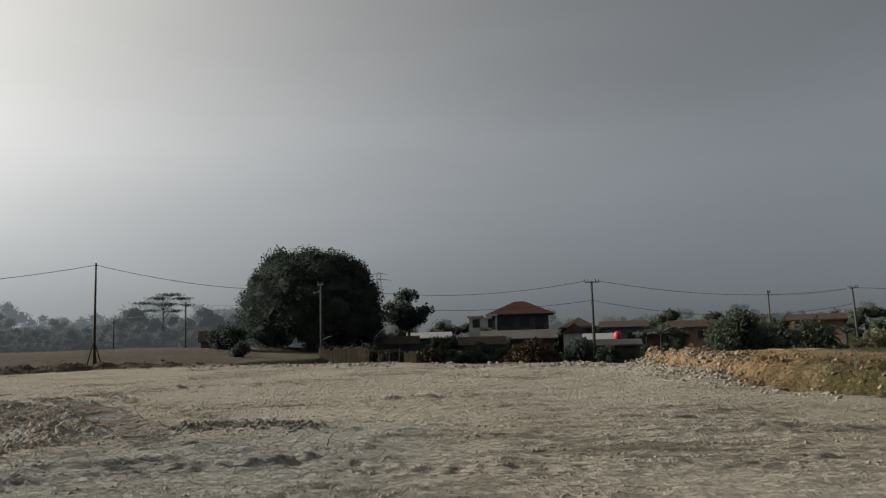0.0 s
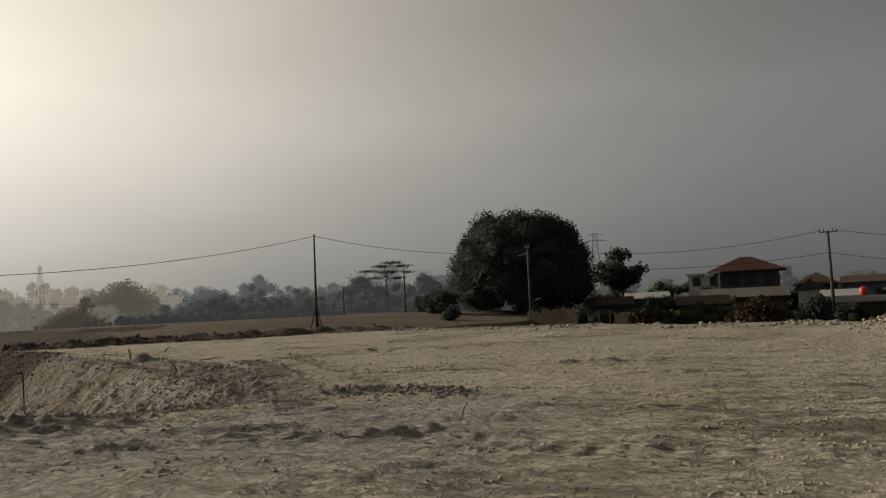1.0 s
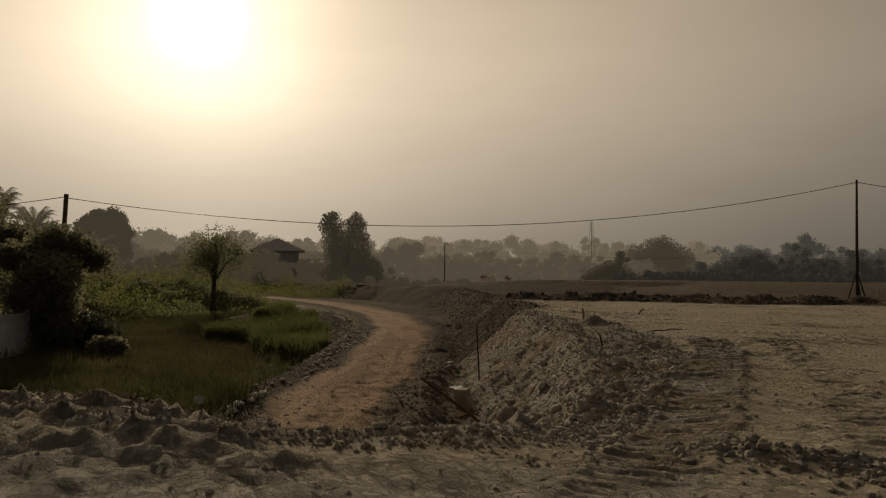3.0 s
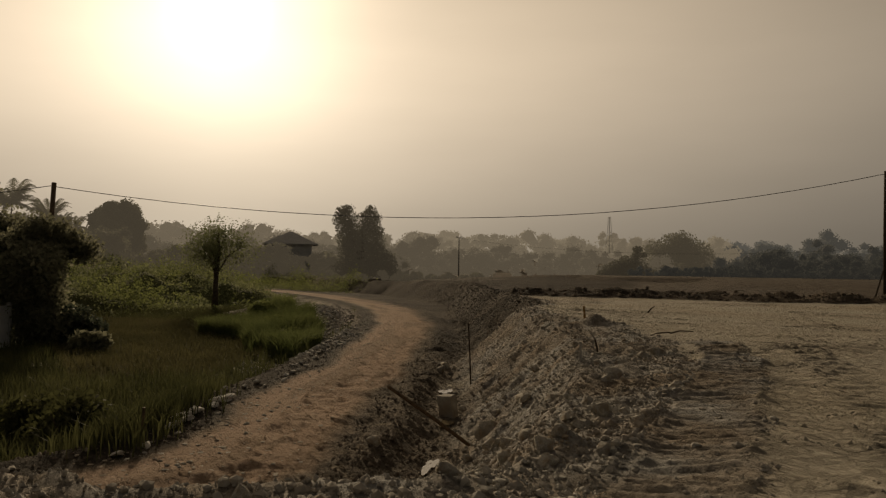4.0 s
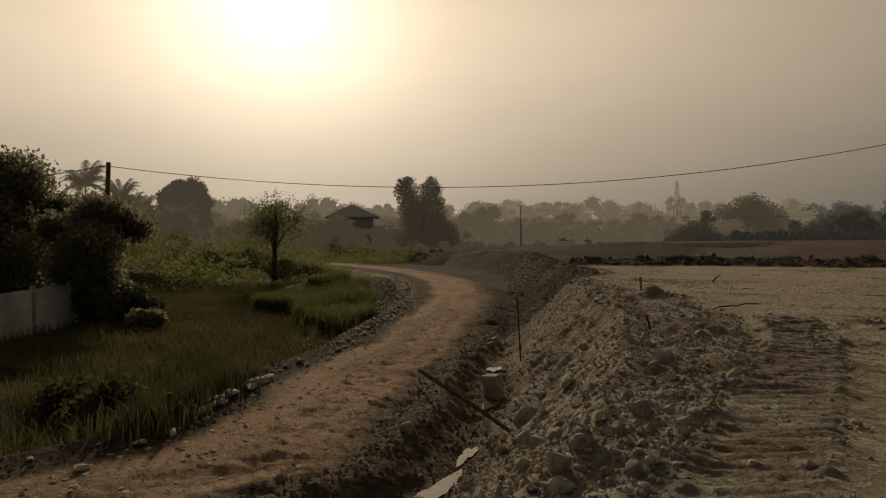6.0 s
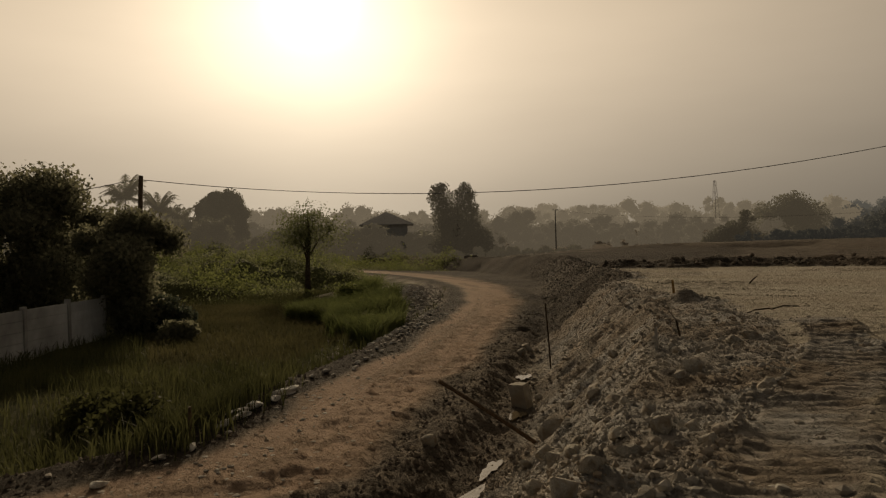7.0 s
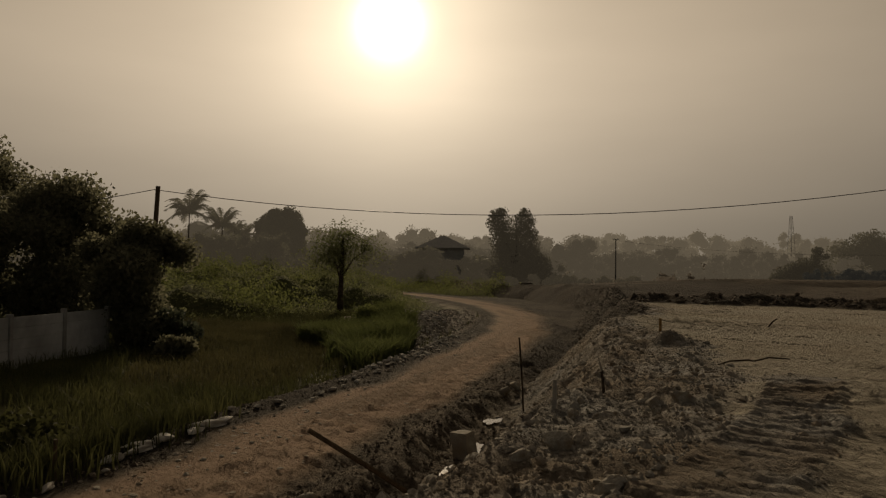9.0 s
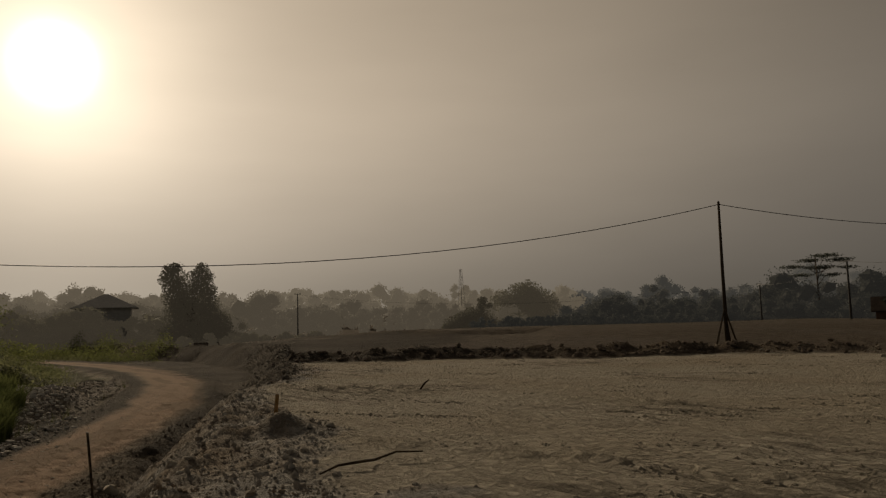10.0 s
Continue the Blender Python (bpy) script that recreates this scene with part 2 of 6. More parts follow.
WOODS_NEAR_SHADED = foliage("woods_hazy_shaded", (0.07, 0.07, 0.06), (0.10, 0.10, 0.085), 0.2, 0.4, 0.030, HAZE_AWAY)
WOODS_FAR_SHADED = foliage("woods_distant_shaded", (0.08, 0.08, 0.07), (0.11, 0.11, 0.095), 0.1, 0.4, 0.055, HAZE_AWAY)
WOODS_FURTHEST_SHADED = foliage("woods_horizon_shaded", (0.08, 0.08, 0.07), (0.11, 0.11, 0.095), 0.1, 0.4, 0.085, HAZE_AWAY)
GRASS_DRY = foliage("grass_dry", (0.072, 0.068, 0.033), (0.12, 0.109, 0.053), 0.3, 0.35)
GRASS = foliage("grass_green", (0.052, 0.056, 0.024), (0.102, 0.104, 0.045), 0.4, 0.4)
CONCRETE = surface("concrete", (0.30, 0.29, 0.28), (0.46, 0.45, 0.43), 5, 0.85, 0.3, 0.01, (0.24, 0.23, 0.21))
POLE = surface("pole_concrete", (0.055, 0.053, 0.05), (0.11, 0.105, 0.10), 8, 0.8, 0.2, 0.01)
BAMBOO = surface("weathered_wood", (0.07, 0.05, 0.035), (0.17, 0.12, 0.08), 10, 0.8, 0.4, 0.01)
CABLE = surface("cable_black", (0.02, 0.02, 0.02), (0.05, 0.05, 0.05), 10, 0.6, 0.1, 0.01)
# far towers' steel, with haze painted into its pale colour
HAZED_STEEL = surface("steel_paled_for_haze", (0.40, 0.39, 0.37), (0.5, 0.49, 0.47), 12, 0.9, 0.1, 0.01)
STEEL = surface("galvanised_steel", (0.16, 0.16, 0.16), (0.30, 0.30, 0.30), 12, 0.5, 0.1, 0.01, metal=0.7)


# ---- mesh helpers ----
rng = np.random.default_rng(7)


def mesh_of(name, verts, faces, material, smooth=False):
    me = bpy.data.meshes.new(name)
    me.from_pydata(np.asarray(verts).tolist(), [], faces if isinstance(faces, list) else faces.tolist())
    me.materials.append(material)
    if smooth:
        me.polygons.foreach_set("use_smooth", [True] * len(me.polygons))
    me.update()
    return me


def part(name, bm, material, parent, label="", smooth=False):
    """Links a bmesh or a mesh as one mesh object under a thing or a part."""
    if isinstance(bm, bmesh.types.BMesh):
        me = bpy.data.meshes.new(name)
        bmesh.ops.recalc_face_normals(bm, faces=bm.faces)
        bm.to_mesh(me)
        bm.free()
        me.materials.append(material)
        if smooth:
            me.polygons.foreach_set("use_smooth", [True] * len(me.polygons))
    else:
        me = bm
    ob = new(name, me)
    ob.parent = parent
    if label:
        ob["label"] = label
    return ob


def box(bm, x0, x1, y0, y1, z0, z1, bevel=0.0):
    g = bmesh.ops.create_cube(bm, size=1, matrix=Matrix.Translation(((x0 + x1) / 2, (y0 + y1) / 2, (z0 + z1) / 2)) @ Matrix.Diagonal((x1 - x0, y1 - y0, z1 - z0, 1)))
    if bevel:
        edges = list({e for v in g["verts"] for e in v.link_edges})
        bmesh.ops.bevel(bm, geom=edges, offset=bevel, segments=1, affect="EDGES")


def tube(bm, pts, radii, sides=8):
    rings = []
    pts = [Vector(p) for p in pts]
    for i, (p, r) in enumerate(zip(pts, radii)):
        d = (pts[min(i + 1, len(pts) - 1)] - pts[max(i - 1, 0)]).normalized()
        u = d.orthogonal().normalized() if i == 0 else (u - d * u.dot(d)).normalized()
        v = d.cross(u)
        rings.append([bm.verts.new(p + (u * math.cos(k * math.tau / sides) + v * math.sin(k * math.tau / sides)) * r) for k in range(sides)])
    for a, b in zip(rings, rings[1:]):
        for k in range(sides):
            bm.faces.new((a[k], a[(k + 1) % sides], b[(k + 1) % sides], b[k]))
    bm.faces.new(rings[0][::-1])
    bm.faces.new(rings[-1])


def root(name, x, y, z, label, category, group="", turn=0.0, kind=""):
    ob = new(name)
    ob.matrix_basis = pose(x, y, z, 0, 0, turn)
    return tagged(ob, label, category, group, kind)


# ---- noise in numpy ----
TABLE = np.random.default_rng(3).random((256, 256))


def value_noise(x, y):
    xi, yi = np.floor(x).astype(int), np.floor(y).astype(int)
    fx, fy = x - xi, y - yi
    fx, fy = fx * fx * (3 - 2 * fx), fy * fy * (3 - 2 * fy)
    t = lambda i, j: TABLE[(xi + i) & 255, (yi + j) & 255]
    return (t(0, 0) * (1 - fx) + t(1, 0) * fx) * (1 - fy) + (t(0, 1) * (1 - fx) + t(1, 1) * fx) * fy - 0.5


def fbm(x, y, scale, octaves=4, gain=0.5):
    out, amp = 0, 1.0
    for k in range(octaves):
        out = out + amp * value_noise(x * scale + 17.3 * k, y * scale + 41.7 * k)
        scale, amp = scale * 2.03, amp * gain
    return out


def smooth(a, b, v):
    t = np.clip((v - a) / (b - a), 0, 1)
    return t * t * (3 - 2 * t)


def along(x, y, line):
    """Distance to a polyline, the way along it, and the side (positive: left of it)."""
    best, s_at, side = np.full(np.shape(x), 1e9), np.zeros(np.shape(x)), np.zeros(np.shape(x))
    run = 0.0
    for (ax, ay), (bx, by) in zip(line, line[1:]):
        dx, dy = bx - ax, by - ay
        n = math.hypot(dx, dy)
        t = np.clip(((x - ax) * dx + (y - ay) * dy) / (n * n), 0, 1)
        d = np.hypot(x - ax - t * dx, y - ay - t * dy)
        hit = d < best
        best = np.where(hit, d, best)
        s_at = np.where(hit, run + t * n, s_at)
        side = np.where(hit, np.sign(dx * (y - ay) - dy * (x - ax)), side)
        run += n
    return best, s_at, side


# ---- the ground's plan ----
CREST = [(-9.6, -60), (-9.4, 2), (-8.7, 5), (-8.1, 7.2), (-8.3, 8.5), (-6.9, 9.2), (-6.3, 10), (-5.9, 11), (-5.7, 12), (-6.1, 13.1), (-7.3, 14.4),
         (-9.5, 16.5), (-12.0, 18.6), (-16.4, 21.7), (-20, 23.5), (-22.6, 24.9), (-24.0, 26.6), (-27.5, 29.2), (-32.5, 31.6), (-46, 39), (-62, 48), (-90, 54), (-130, 56), (-200, 60)]
NORTH = [(-32.5, 31.6), (-31.2, 34.3), (-28.4, 37.2), (-23.9, 38.6), (-21.5, 43), (-16.6, 44.5), (-13.9, 43), (-5.7, 41.6), (-0.7, 36), (4.2, 35), (6.5, 30.5)]
EAST = [(6.5, 30.5), (7.0, 23.3), (7.6, 18.2), (8.8, 16), (11, 10), (14, 0), (16, -60)]
ROAD = [(-11.2, -60), (-11.8, 0), (-12.4, 6), (-13.5, 10), (-14.7, 12.6), (-16.8, 14.2), (-20.1, 16.2), (-25, 19.8), (-32.5, 24.4), (-42, 30), (-56, 36), (-72, 40.2), (-88, 42), (-105, 42), (-130, 38), (-200, 30)]
ROAD_Z = -1.95
PUDDLE_Z = -2.04
PUDDLES = [(-11.8, 14.75, 0.85, 0.2, 128), (-13.2, 16.0, 0.42, 0.11, 140), (-19.9, 20.2, 0.34, 0.17, 150), (-16.2, 18.05, 0.34, 0.15, 150), (-17.6, 18.95, 0.42, 0.16, 150), (-27.8, 24.5, 0.5, 0.16, 150)]
TRACKS = [(0.21, 0.33, [(-3.6, 10.8), (-4.65, 12.4), (-5.3, 13.45), (-6.15, 14.6), (-7.15, 15.95), (-8.2, 17.4), (-9.45, 18.95), (-11.5, 21.0)]),
          (0.21, 0.33, [(-3.4, 13.4), (-4.3, 14.6), (-5.5, 16.2), (-6.9, 18.0), (-8.4, 19.8), (-10.6, 22.0)]),
          (0.33, 0.25, [(9, 10.4), (2.4, 8.95), (1.3, 8.8), (0.1, 8.9), (-1.1, 9.3), (-2.1, 9.4), (-3.0, 9.1), (-5.0, 7.6)])]


def inside(x, y, poly):
    res = np.zeros(np.shape(x), bool)
    for (ax, ay), (bx, by) in zip(poly, poly[1:] + poly[:1]):
        c = (ay > y) != (by > y)
        with np.errstate(divide="ignore", invalid="ignore"):
            res ^= c & (x < (bx - ax) * (y - ay) / (by - ay) + ax)
    return res


RIDGE = [(-4.5, 12.65), (-3.7, 12.92), (-3.0, 12.85), (-2.2, 12.6)]              # a last windrow of grey clods
HIGH = CREST[:19] + NORTH[1:] + EAST[1:]


def lay(x, y):
    """Height of the ground and its zones at x, y."""
    x, y = np.asarray(x, float), np.asarray(y, float)
    r = np.hypot(x + 3, y - 10)
    az = np.degrees(np.arctan2(-(x + 2.1), y - 9.9))
    up = inside(x, y, HIGH)
    dw, sw, side_w = along(x, y, CREST)
    dn, sn, side_n = along(x, y, NORTH)
    de, se, side_e = along(x, y, EAST)
    dr, sr, side_r = along(x, y, ROAD)
    low = (side_w > 0) & ~up                                   # the road's side of the crest
    wob = fbm(x, y, 0.5, 3)
    # the worked plateau
    flat = 0.10 * fbm(x, y, 0.12, 3) + 0.05 * fbm(x, y, 0.9, 4) + 0.028 * fbm(x * 0.45 + y * 0.2, y * 2.2 - x * 1.0, 1.3, 4, 0.6)
    prints = np.zeros(np.shape(x))
    for pitch, half_w, line in TRACKS:
        dt, st, sd = along(x, y, line)
        bar = np.clip(np.abs((((st + 0.12 * value_noise(x * 2, y * 2)) / pitch) % 1) - 0.5) * 4.5 - 0.9, 0, 1)
        prints = prints + np.where(dt < half_w, (bar - 0.6) * (0.0 if pitch < 0.3 else 0.016), 0) * np.clip(0.75 + 1.6 * value_noise(x * 0.9, y * 0.9), 0, 1.3) + 0.03 * np.exp(-((dt - half_w - 0.06) / 0.09) ** 2) * (0.6 + value_noise(x * 4, y * 4))
    lane = y * 0.969 - x * 0.247 + 0.55 * fbm(x, y, 0.12, 2)                       # low lines left by blade and chains
    for k, at in enumerate((6.6, 7.7, 9.5, 10.3, 12.4, 14.7, 17.4, 20.8, 25.2, 30.5)):
        prints = prints + np.exp(-((lane - at) / (0.08 + 0.004 * at)) ** 2) * (0.032 + 0.0016 * at) * np.clip(0.25 + 2.4 * value_noise(x * 0.45 + k * 7.3, y * 0.3 + k * 3.1), 0, 1) * (0.6 + 2.2 * np.maximum(fbm(x, y, 6.5, 2, 0.6), 0))
    calm = 1 - 0.85 * smooth(0.55, 0.3, along(x, y, TRACKS[0][2])[0])
    worn = np.clip(0.2 + 0.4 * smooth(13, 10.5, y) + 2.6 * fbm(x, y, 0.3, 4, 0.55), 0.08, 1)            # where the surface is scraped and where it is smooth
    crust = fbm(x * 0.5 + y * 0.25, y * 2.4 - x * 1.1, 1.5, 4, 0.62)
    flat = flat * (1 - 0.35 * smooth(11.5, 14, y) * smooth(0, -4, x))
    flat = flat + (1 - 0.4 * smooth(11.5, 14, y) * smooth(0, -4, x)) * 0.085 * worn * np.clip(crust - 0.06, 0, 0.35) + 0.05 * worn * np.clip(fbm(x * 0.8 - y * 0.3, y * 2.6 + x * 0.5, 2.7, 3, 0.6) - 0.12, 0, 0.3) + 0.022 * (0.4 + 0.6 * worn) * fbm(x, y, 6.0, 3, 0.6)
    clods = np.maximum(fbm(x, y, 3.6, 4, 0.65), 0)
    ridge = np.exp(-((along(x, y, RIDGE)[0]) / 0.3) ** 2) * 0.11
    grit = np.maximum(fbm(x, y, 6.5, 3, 0.6), 0)
    berm = np.exp(-((dw - 0.4) / 0.8) ** 2) * (0.03 + 0.17 * smooth(5, 7, y) * (1 - smooth(9.3, 10.3, y)))
    band = 0.45 + 0.85 * smooth(12, 13.5, y) * smooth(24, 22.3, y)                 # width of the rubble strip along the crest
    lip = 0.14 * smooth(11.5, 13, y) * smooth(24.5, 22, y)                        # the strip dips toward the slope
    mound = 0.08 * np.exp(-(np.hypot(x + 16.3, y - 22.1) / 0.8) ** 2) + 0.24 * np.exp(-(np.hypot(x + 16.05, y - 22.2) / 0.3) ** 2) * (1 + 0.25 * fbm(x, y, 3.0, 2))
    mound = mound + 0.09 * np.where(up, smooth(band + 0.25, band - 0.4, dw), smooth(1.6, 0.3, dw)) * np.maximum(0, 0.3 + fbm(x, y, 2.4, 5, 0.68)) * smooth(12, 13.5, y)
    scuff = np.maximum(np.exp(-(np.hypot(x + 9.9, y - 20.9) / 1.0) ** 2), np.exp(-(np.hypot(x + 8.9, y - 19.5) / 0.7) ** 2)) * 0.12 * grit
    flat = flat * (0.25 + 0.75 * calm) - lip * smooth(1.5, 0.1, dw) + ((ridge + berm) * (0.6 + 0.8 * clods + 1.0 * grit) + mound) * calm + prints + scuff
    # north: a bank of dark spoil, then a terrace on one side and the village's lower ground on the other
    td = np.hypot(x + 55, y - 85)
    terr = 0.62 * smooth(60, 25, td) + 0.38 * smooth(45.5, 43.5, td + 5 * fbm(x, y, 0.07, 3))
    far = -1.6 + 2.35 * terr + 0.25 * fbm(x, y, 0.06, 3)
    nw = smooth(-12, -22, x)
    # cut into the terrace: a sunken working floor that ends in two dark earth faces
    face = 86 + 17 * smooth(47.5, 50.5, az + 1.5 * fbm(x, y, 0.1, 2)) + 9 * fbm(x, y, 0.05, 2) + 3.5 * fbm(x, y, 0.2, 3, 0.6)
    dug = smooth(39.8, 41.6, az + 2.0 * fbm(x, y, 0.12, 3)) * smooth(66, 62, az)
    sunk = dug * smooth(face + 0.5, face - 1.2, r)
    far = far * (1 - 0.7 * sunk) + 0.7 * sunk * (0.0 + 0.5 * fbm(x, y, 0.12, 4, 0.6))
    spoil = np.exp(-((dn - 1.7) / 1.5) ** 2) * (0.05 + 0.40 * nw * np.maximum(0, 0.6 + fbm(x, y, 1.1, 5, 0.65)))
    cuts = nw * smooth(3, 8, dn) * (1 - smooth(60, 90, r)) * (-0.35 + 0.8 * np.maximum(0, fbm(x, y * 1.8, 0.11, 4, 0.55))) * (1 - terr)
    north = far * smooth(1, 9, dn) + spoil + cuts
    # east: a cut bank of reddish earth
    east = 0.5 * smooth(0.1, 0.65, de + 0.6 * wob) + 0.36 * fbm(x, y, 1.5, 5, 0.68) * np.exp(-de / 3)
    east = east - 2.4 * smooth(14, 40, de)
    heap = 0.27 * np.exp(-((along(x, y, [(6.9, 30), (7.3, 26), (7.6, 22.5)])[0]) / 1.2) ** 2) * (0.6 + 1.3 * clods)
    out_z = np.where(de < dn, east, north)
    high = np.where(up, flat + heap, out_z + np.where(de < dn, 0.4 * heap, 0))
    # the low side: slope, ditch, road, field
    half = 1.95 + 0.12 * wob + 0.1 * smooth(40, 90, sr - 60)
    off_l = np.where(side_r > 0, dr - half, -9.0)              # past the road's field side
    off_r = np.where(side_r <= 0, dr - half, -9.0)             # past its ditch side
    field = -2.45 + 0.10 * fbm(x, y, 0.4, 3) + 0.8 * smooth(70, 160, r) + 1.5 * smooth(55, 105, r) * smooth(72, 79, az)
    lush = smooth(56, 68, r) * smooth(70.5, 73.5, az) * smooth(230, 170, r)          # overgrown far meadow
    field = field + lush * smooth(1.5, 10, np.where(off_l > 0, off_l, 0)) * (3.2 * np.clip(fbm(x, y, 0.13, 3, 0.5) + 0.12, 0, 1) + 0.9 * np.maximum(fbm(x, y, 0.38, 3, 0.55), 0))
    ruts = 0.05 * np.exp(-((dr - 0.75) / 0.28) ** 2) + 0.03 * fbm(x, y, 1.5, 4)
    lowz = np.where(dr < half, ROAD_Z - ruts, field)
    lowz = np.where(off_l > -5, ROAD_Z + 0.10 * np.exp(-((off_l - 0.2) / 0.3) ** 2) + (field - ROAD_Z) * smooth(0.2, 1.6, off_l), lowz)
    bank = 1.3 * np.exp(-(np.hypot((x + 50) / 9, (y - 25.5) / 3.2)) ** 2) * (off_l > 0)
    lowz = lowz + bank * smooth(0, 2, off_l)
    shoulder = (off_l > 0) * smooth(0.6, 0.9, off_l) * smooth(4.4, 3.2, off_l + wob) * smooth(-32, -38, x) * smooth(-74, -64, x)      # gravel bank inside the bend
    lowz = lowz + shoulder * 0.45 * np.exp(-((off_l - 2.4) / 1.3) ** 2)
    ditch = ROAD_Z + 0.12 * smooth(0, 0.5, off_r) - 0.24 * smooth(0.6, 1.3, off_r) + 0.10 * fbm(x, y, 1.7, 4, 0.6) + 0.10 * grit
    for px, py, pa, pb, turn in PUDDLES:
        c, sn_ = math.cos(radians(turn)), math.sin(radians(turn))
        q = np.hypot(((x - px) * c + (y - py) * sn_) / (pa * 1.25), ((y - py) * c - (x - px) * sn_) / (pb * 1.5))
        ditch = ditch + (PUDDLE_Z - 0.05 - ditch) * smooth(1.5, 0.8, q)
    lowz = np.where(off_r > -5, ditch, lowz)
    run = 2.6 + 0.3 * wob
    u = np.clip((dw - 0.25) / (run - 0.25), 0, 1)
    fall = 0.75 * u + 0.25 * smooth(0, 1, u)
    runnel = fbm(sw * 1.5 + 0.6 * wob, dw * 0.3, 1.0, 4, 0.6)                      # shallow gullies down the slope
    rough = np.sin(np.clip(dw / run, 0, 1) * math.pi) ** 0.7 * (0.15 * fbm(x, y, 0.6, 2, 0.5) + 0.06 * runnel + 0.12 * fbm(x, y, 1.3, 3, 0.6) + 0.11 * fbm(x, y, 2.6, 4, 0.7) + 0.06 * clods + 0.05 * grit)
    top = np.where(sw < 144, 0.0, -0.3) - lip + (berm * (0.6 + 0.8 * clods + 1.0 * grit) + mound) * calm + prints + 0.05 * calm * fbm(x, y, 2.0, 4, 0.6)
    lowz = np.where(dw < run, top * (1 - fall) + (np.where(dr < half, lowz, np.minimum(lowz, ROAD_Z - 0.0))) * fall + rough + smooth(96.5, 101, sw) * np.clip(dw, 0, 1) * (0.3 * fbm(x, y, 0.45, 4, 0.6) + 0.2 * grit), lowz)
    z = np.where(low, lowz, high)
    z = z + 19 * smooth(190, 800, r) * (0.7 + fbm(x, y, 0.004, 2)) * (0.12 + 0.88 * smooth(4, 20, np.degrees(np.arctan2(-(x + 3), y - 10))))
    # zones
    on_low = low.astype(float)
    zones = {
        "road": on_low * smooth(0.3, -0.3, dr - half + 0.3 + 0.6 * wob + 0.6 * (side_r > 0) * (0.7 + fbm(x, y, 0.3, 2))),
        "slope": np.maximum(on_low * smooth(run + 0.6, run - 0.6, dw), np.maximum(smooth(band + 0.2, band - 0.08, dw + 0.4 * wob + 0.35 * fbm(x, y, 2.5, 3)), smooth(0.46, 0.34, along(x, y, TRACKS[0][2])[0] + 0.2 * fbm(x, y, 2.5, 3)))) * (1 - np.where(~low & ~up, 1.0, 0.0)),
        "dark": np.maximum(on_low * smooth(run - 0.7, run + 0.5, dw + 0.9 * wob) * (off_r > -5) * 0.9, on_low * (off_l > -5) * smooth(1.1, 0.5, off_l) * 0.7),
        "grass": np.maximum(on_low * (off_l > -5) * smooth(0.6, 1.6, off_l + wob) * (1 - 0.9 * smooth(0.3, 0.6, bank)), (~low & ~up) * np.maximum(smooth(6, 16, dn) * (1 - nw), smooth(4.5, 9, de + 3 * wob) * (de < dn))),
        "terrace": (~low & ~up & (de >= dn)) * nw,
        "red": (~low & ~up & (de < dn)) * smooth(9, 4.5, de + 3 * wob) * 0.95,
    }
    zones["worn"] = worn
    zones["ash"] = smooth(3.2, 0.8, along(x, y, TRACKS[2][2])[0] + 2.2 * fbm(x, y, 0.35, 3)) * smooth(1.5, -2.0, x) * (up | (dw < 1.5))
    zones["lush"] = on_low * (off_l > 1.2) * lush
    zones["streak"] = np.clip(0.5 + 1.1 * fbm(np.where(side_r > 0, dr, -dr) * 2.6 + 40, sr * 0.22, 1.0, 4, 0.6) + 0.25 * np.exp(-((dr - 0.75) / 0.3) ** 2) - 0.3 * smooth(1.2, 1.9, dr), 0, 1)
    zones["dark"] = np.maximum(zones["dark"], (~low & ~up & (de >= dn)) * nw * np.maximum(smooth(4.0, 2.2, dn), 0.85 * (1 - 0.6 * terr) * smooth(0.0, 0.2, fbm(x * 0.7, y * 2.4, 0.11, 4, 0.55) + 0.1)))
    zones["dark"] = np.maximum(zones["dark"], on_low * smooth(94, 96.5, sw + 1.2 * wob) * smooth(run + 1, run - 1, dw + 1.5 * wob) * (0.6 + 0.3 * smooth(97, 102, sw)))
    zones["dark"] = np.maximum(zones["dark"], (~low & ~up & (de >= dn)) * smooth(-34, -48, x) * smooth(75, 40, y) * (0.62 + 0.3 * np.clip(fbm(x, y * 2, 0.15, 3) * 3, -1, 1)))
    zones["slope"] = np.maximum(zones["slope"], (~low & ~up & (de >= dn)) * (1 - nw) * smooth(5, 2, dn))
    beyond = (~low & ~up & (de >= dn)) * nw
    pale = smooth(47.5, 45.0, az + 3 * fbm(x, y, 0.08, 3)) * smooth(44, 52, r) + 0.8 * smooth(54, 56, az) * smooth(86, 88, r) * smooth(93, 91, r)
    scar = beyond * dug * sunk * (1 - np.clip(pale, 0, 1)) * (0.95 + 0.4 * fbm(x, y * 2, 0.2, 3))
    zones["dark"] = np.maximum(zones["dark"] * (1 - beyond * sunk * np.clip(pale, 0, 1)), scar)
    zones["dark"] = np.maximum(zones["dark"], on_low * (off_r > 0.3) * smooth(-30, -38, x) * (0.8 + 0.4 * fbm(x, y, 0.5, 3)))
    zones["clay"] = np.clip(np.maximum(scar * 0.9, on_low * (off_r > 0.15) * smooth(-19, -30, x) * smooth(118, 104, r) * (0.75 + 0.6 * fbm(x, y, 0.3, 3))), 0, 1)
    zones["clay"] = np.maximum(zones["clay"], on_low * (off_l > -5) * smooth(-1.0, -0.45, off_l + 0.5 * wob) * smooth(0.8, 0.4, off_l + 0.4 * wob) * 0.85)
    zones["road"] = zones["road"] * (1 - 0.9 * on_low * (off_l > -5) * smooth(-0.95, -0.4, off_l + 0.5 * wob))
    zones["slope"] = np.maximum(zones["slope"], on_low * shoulder)
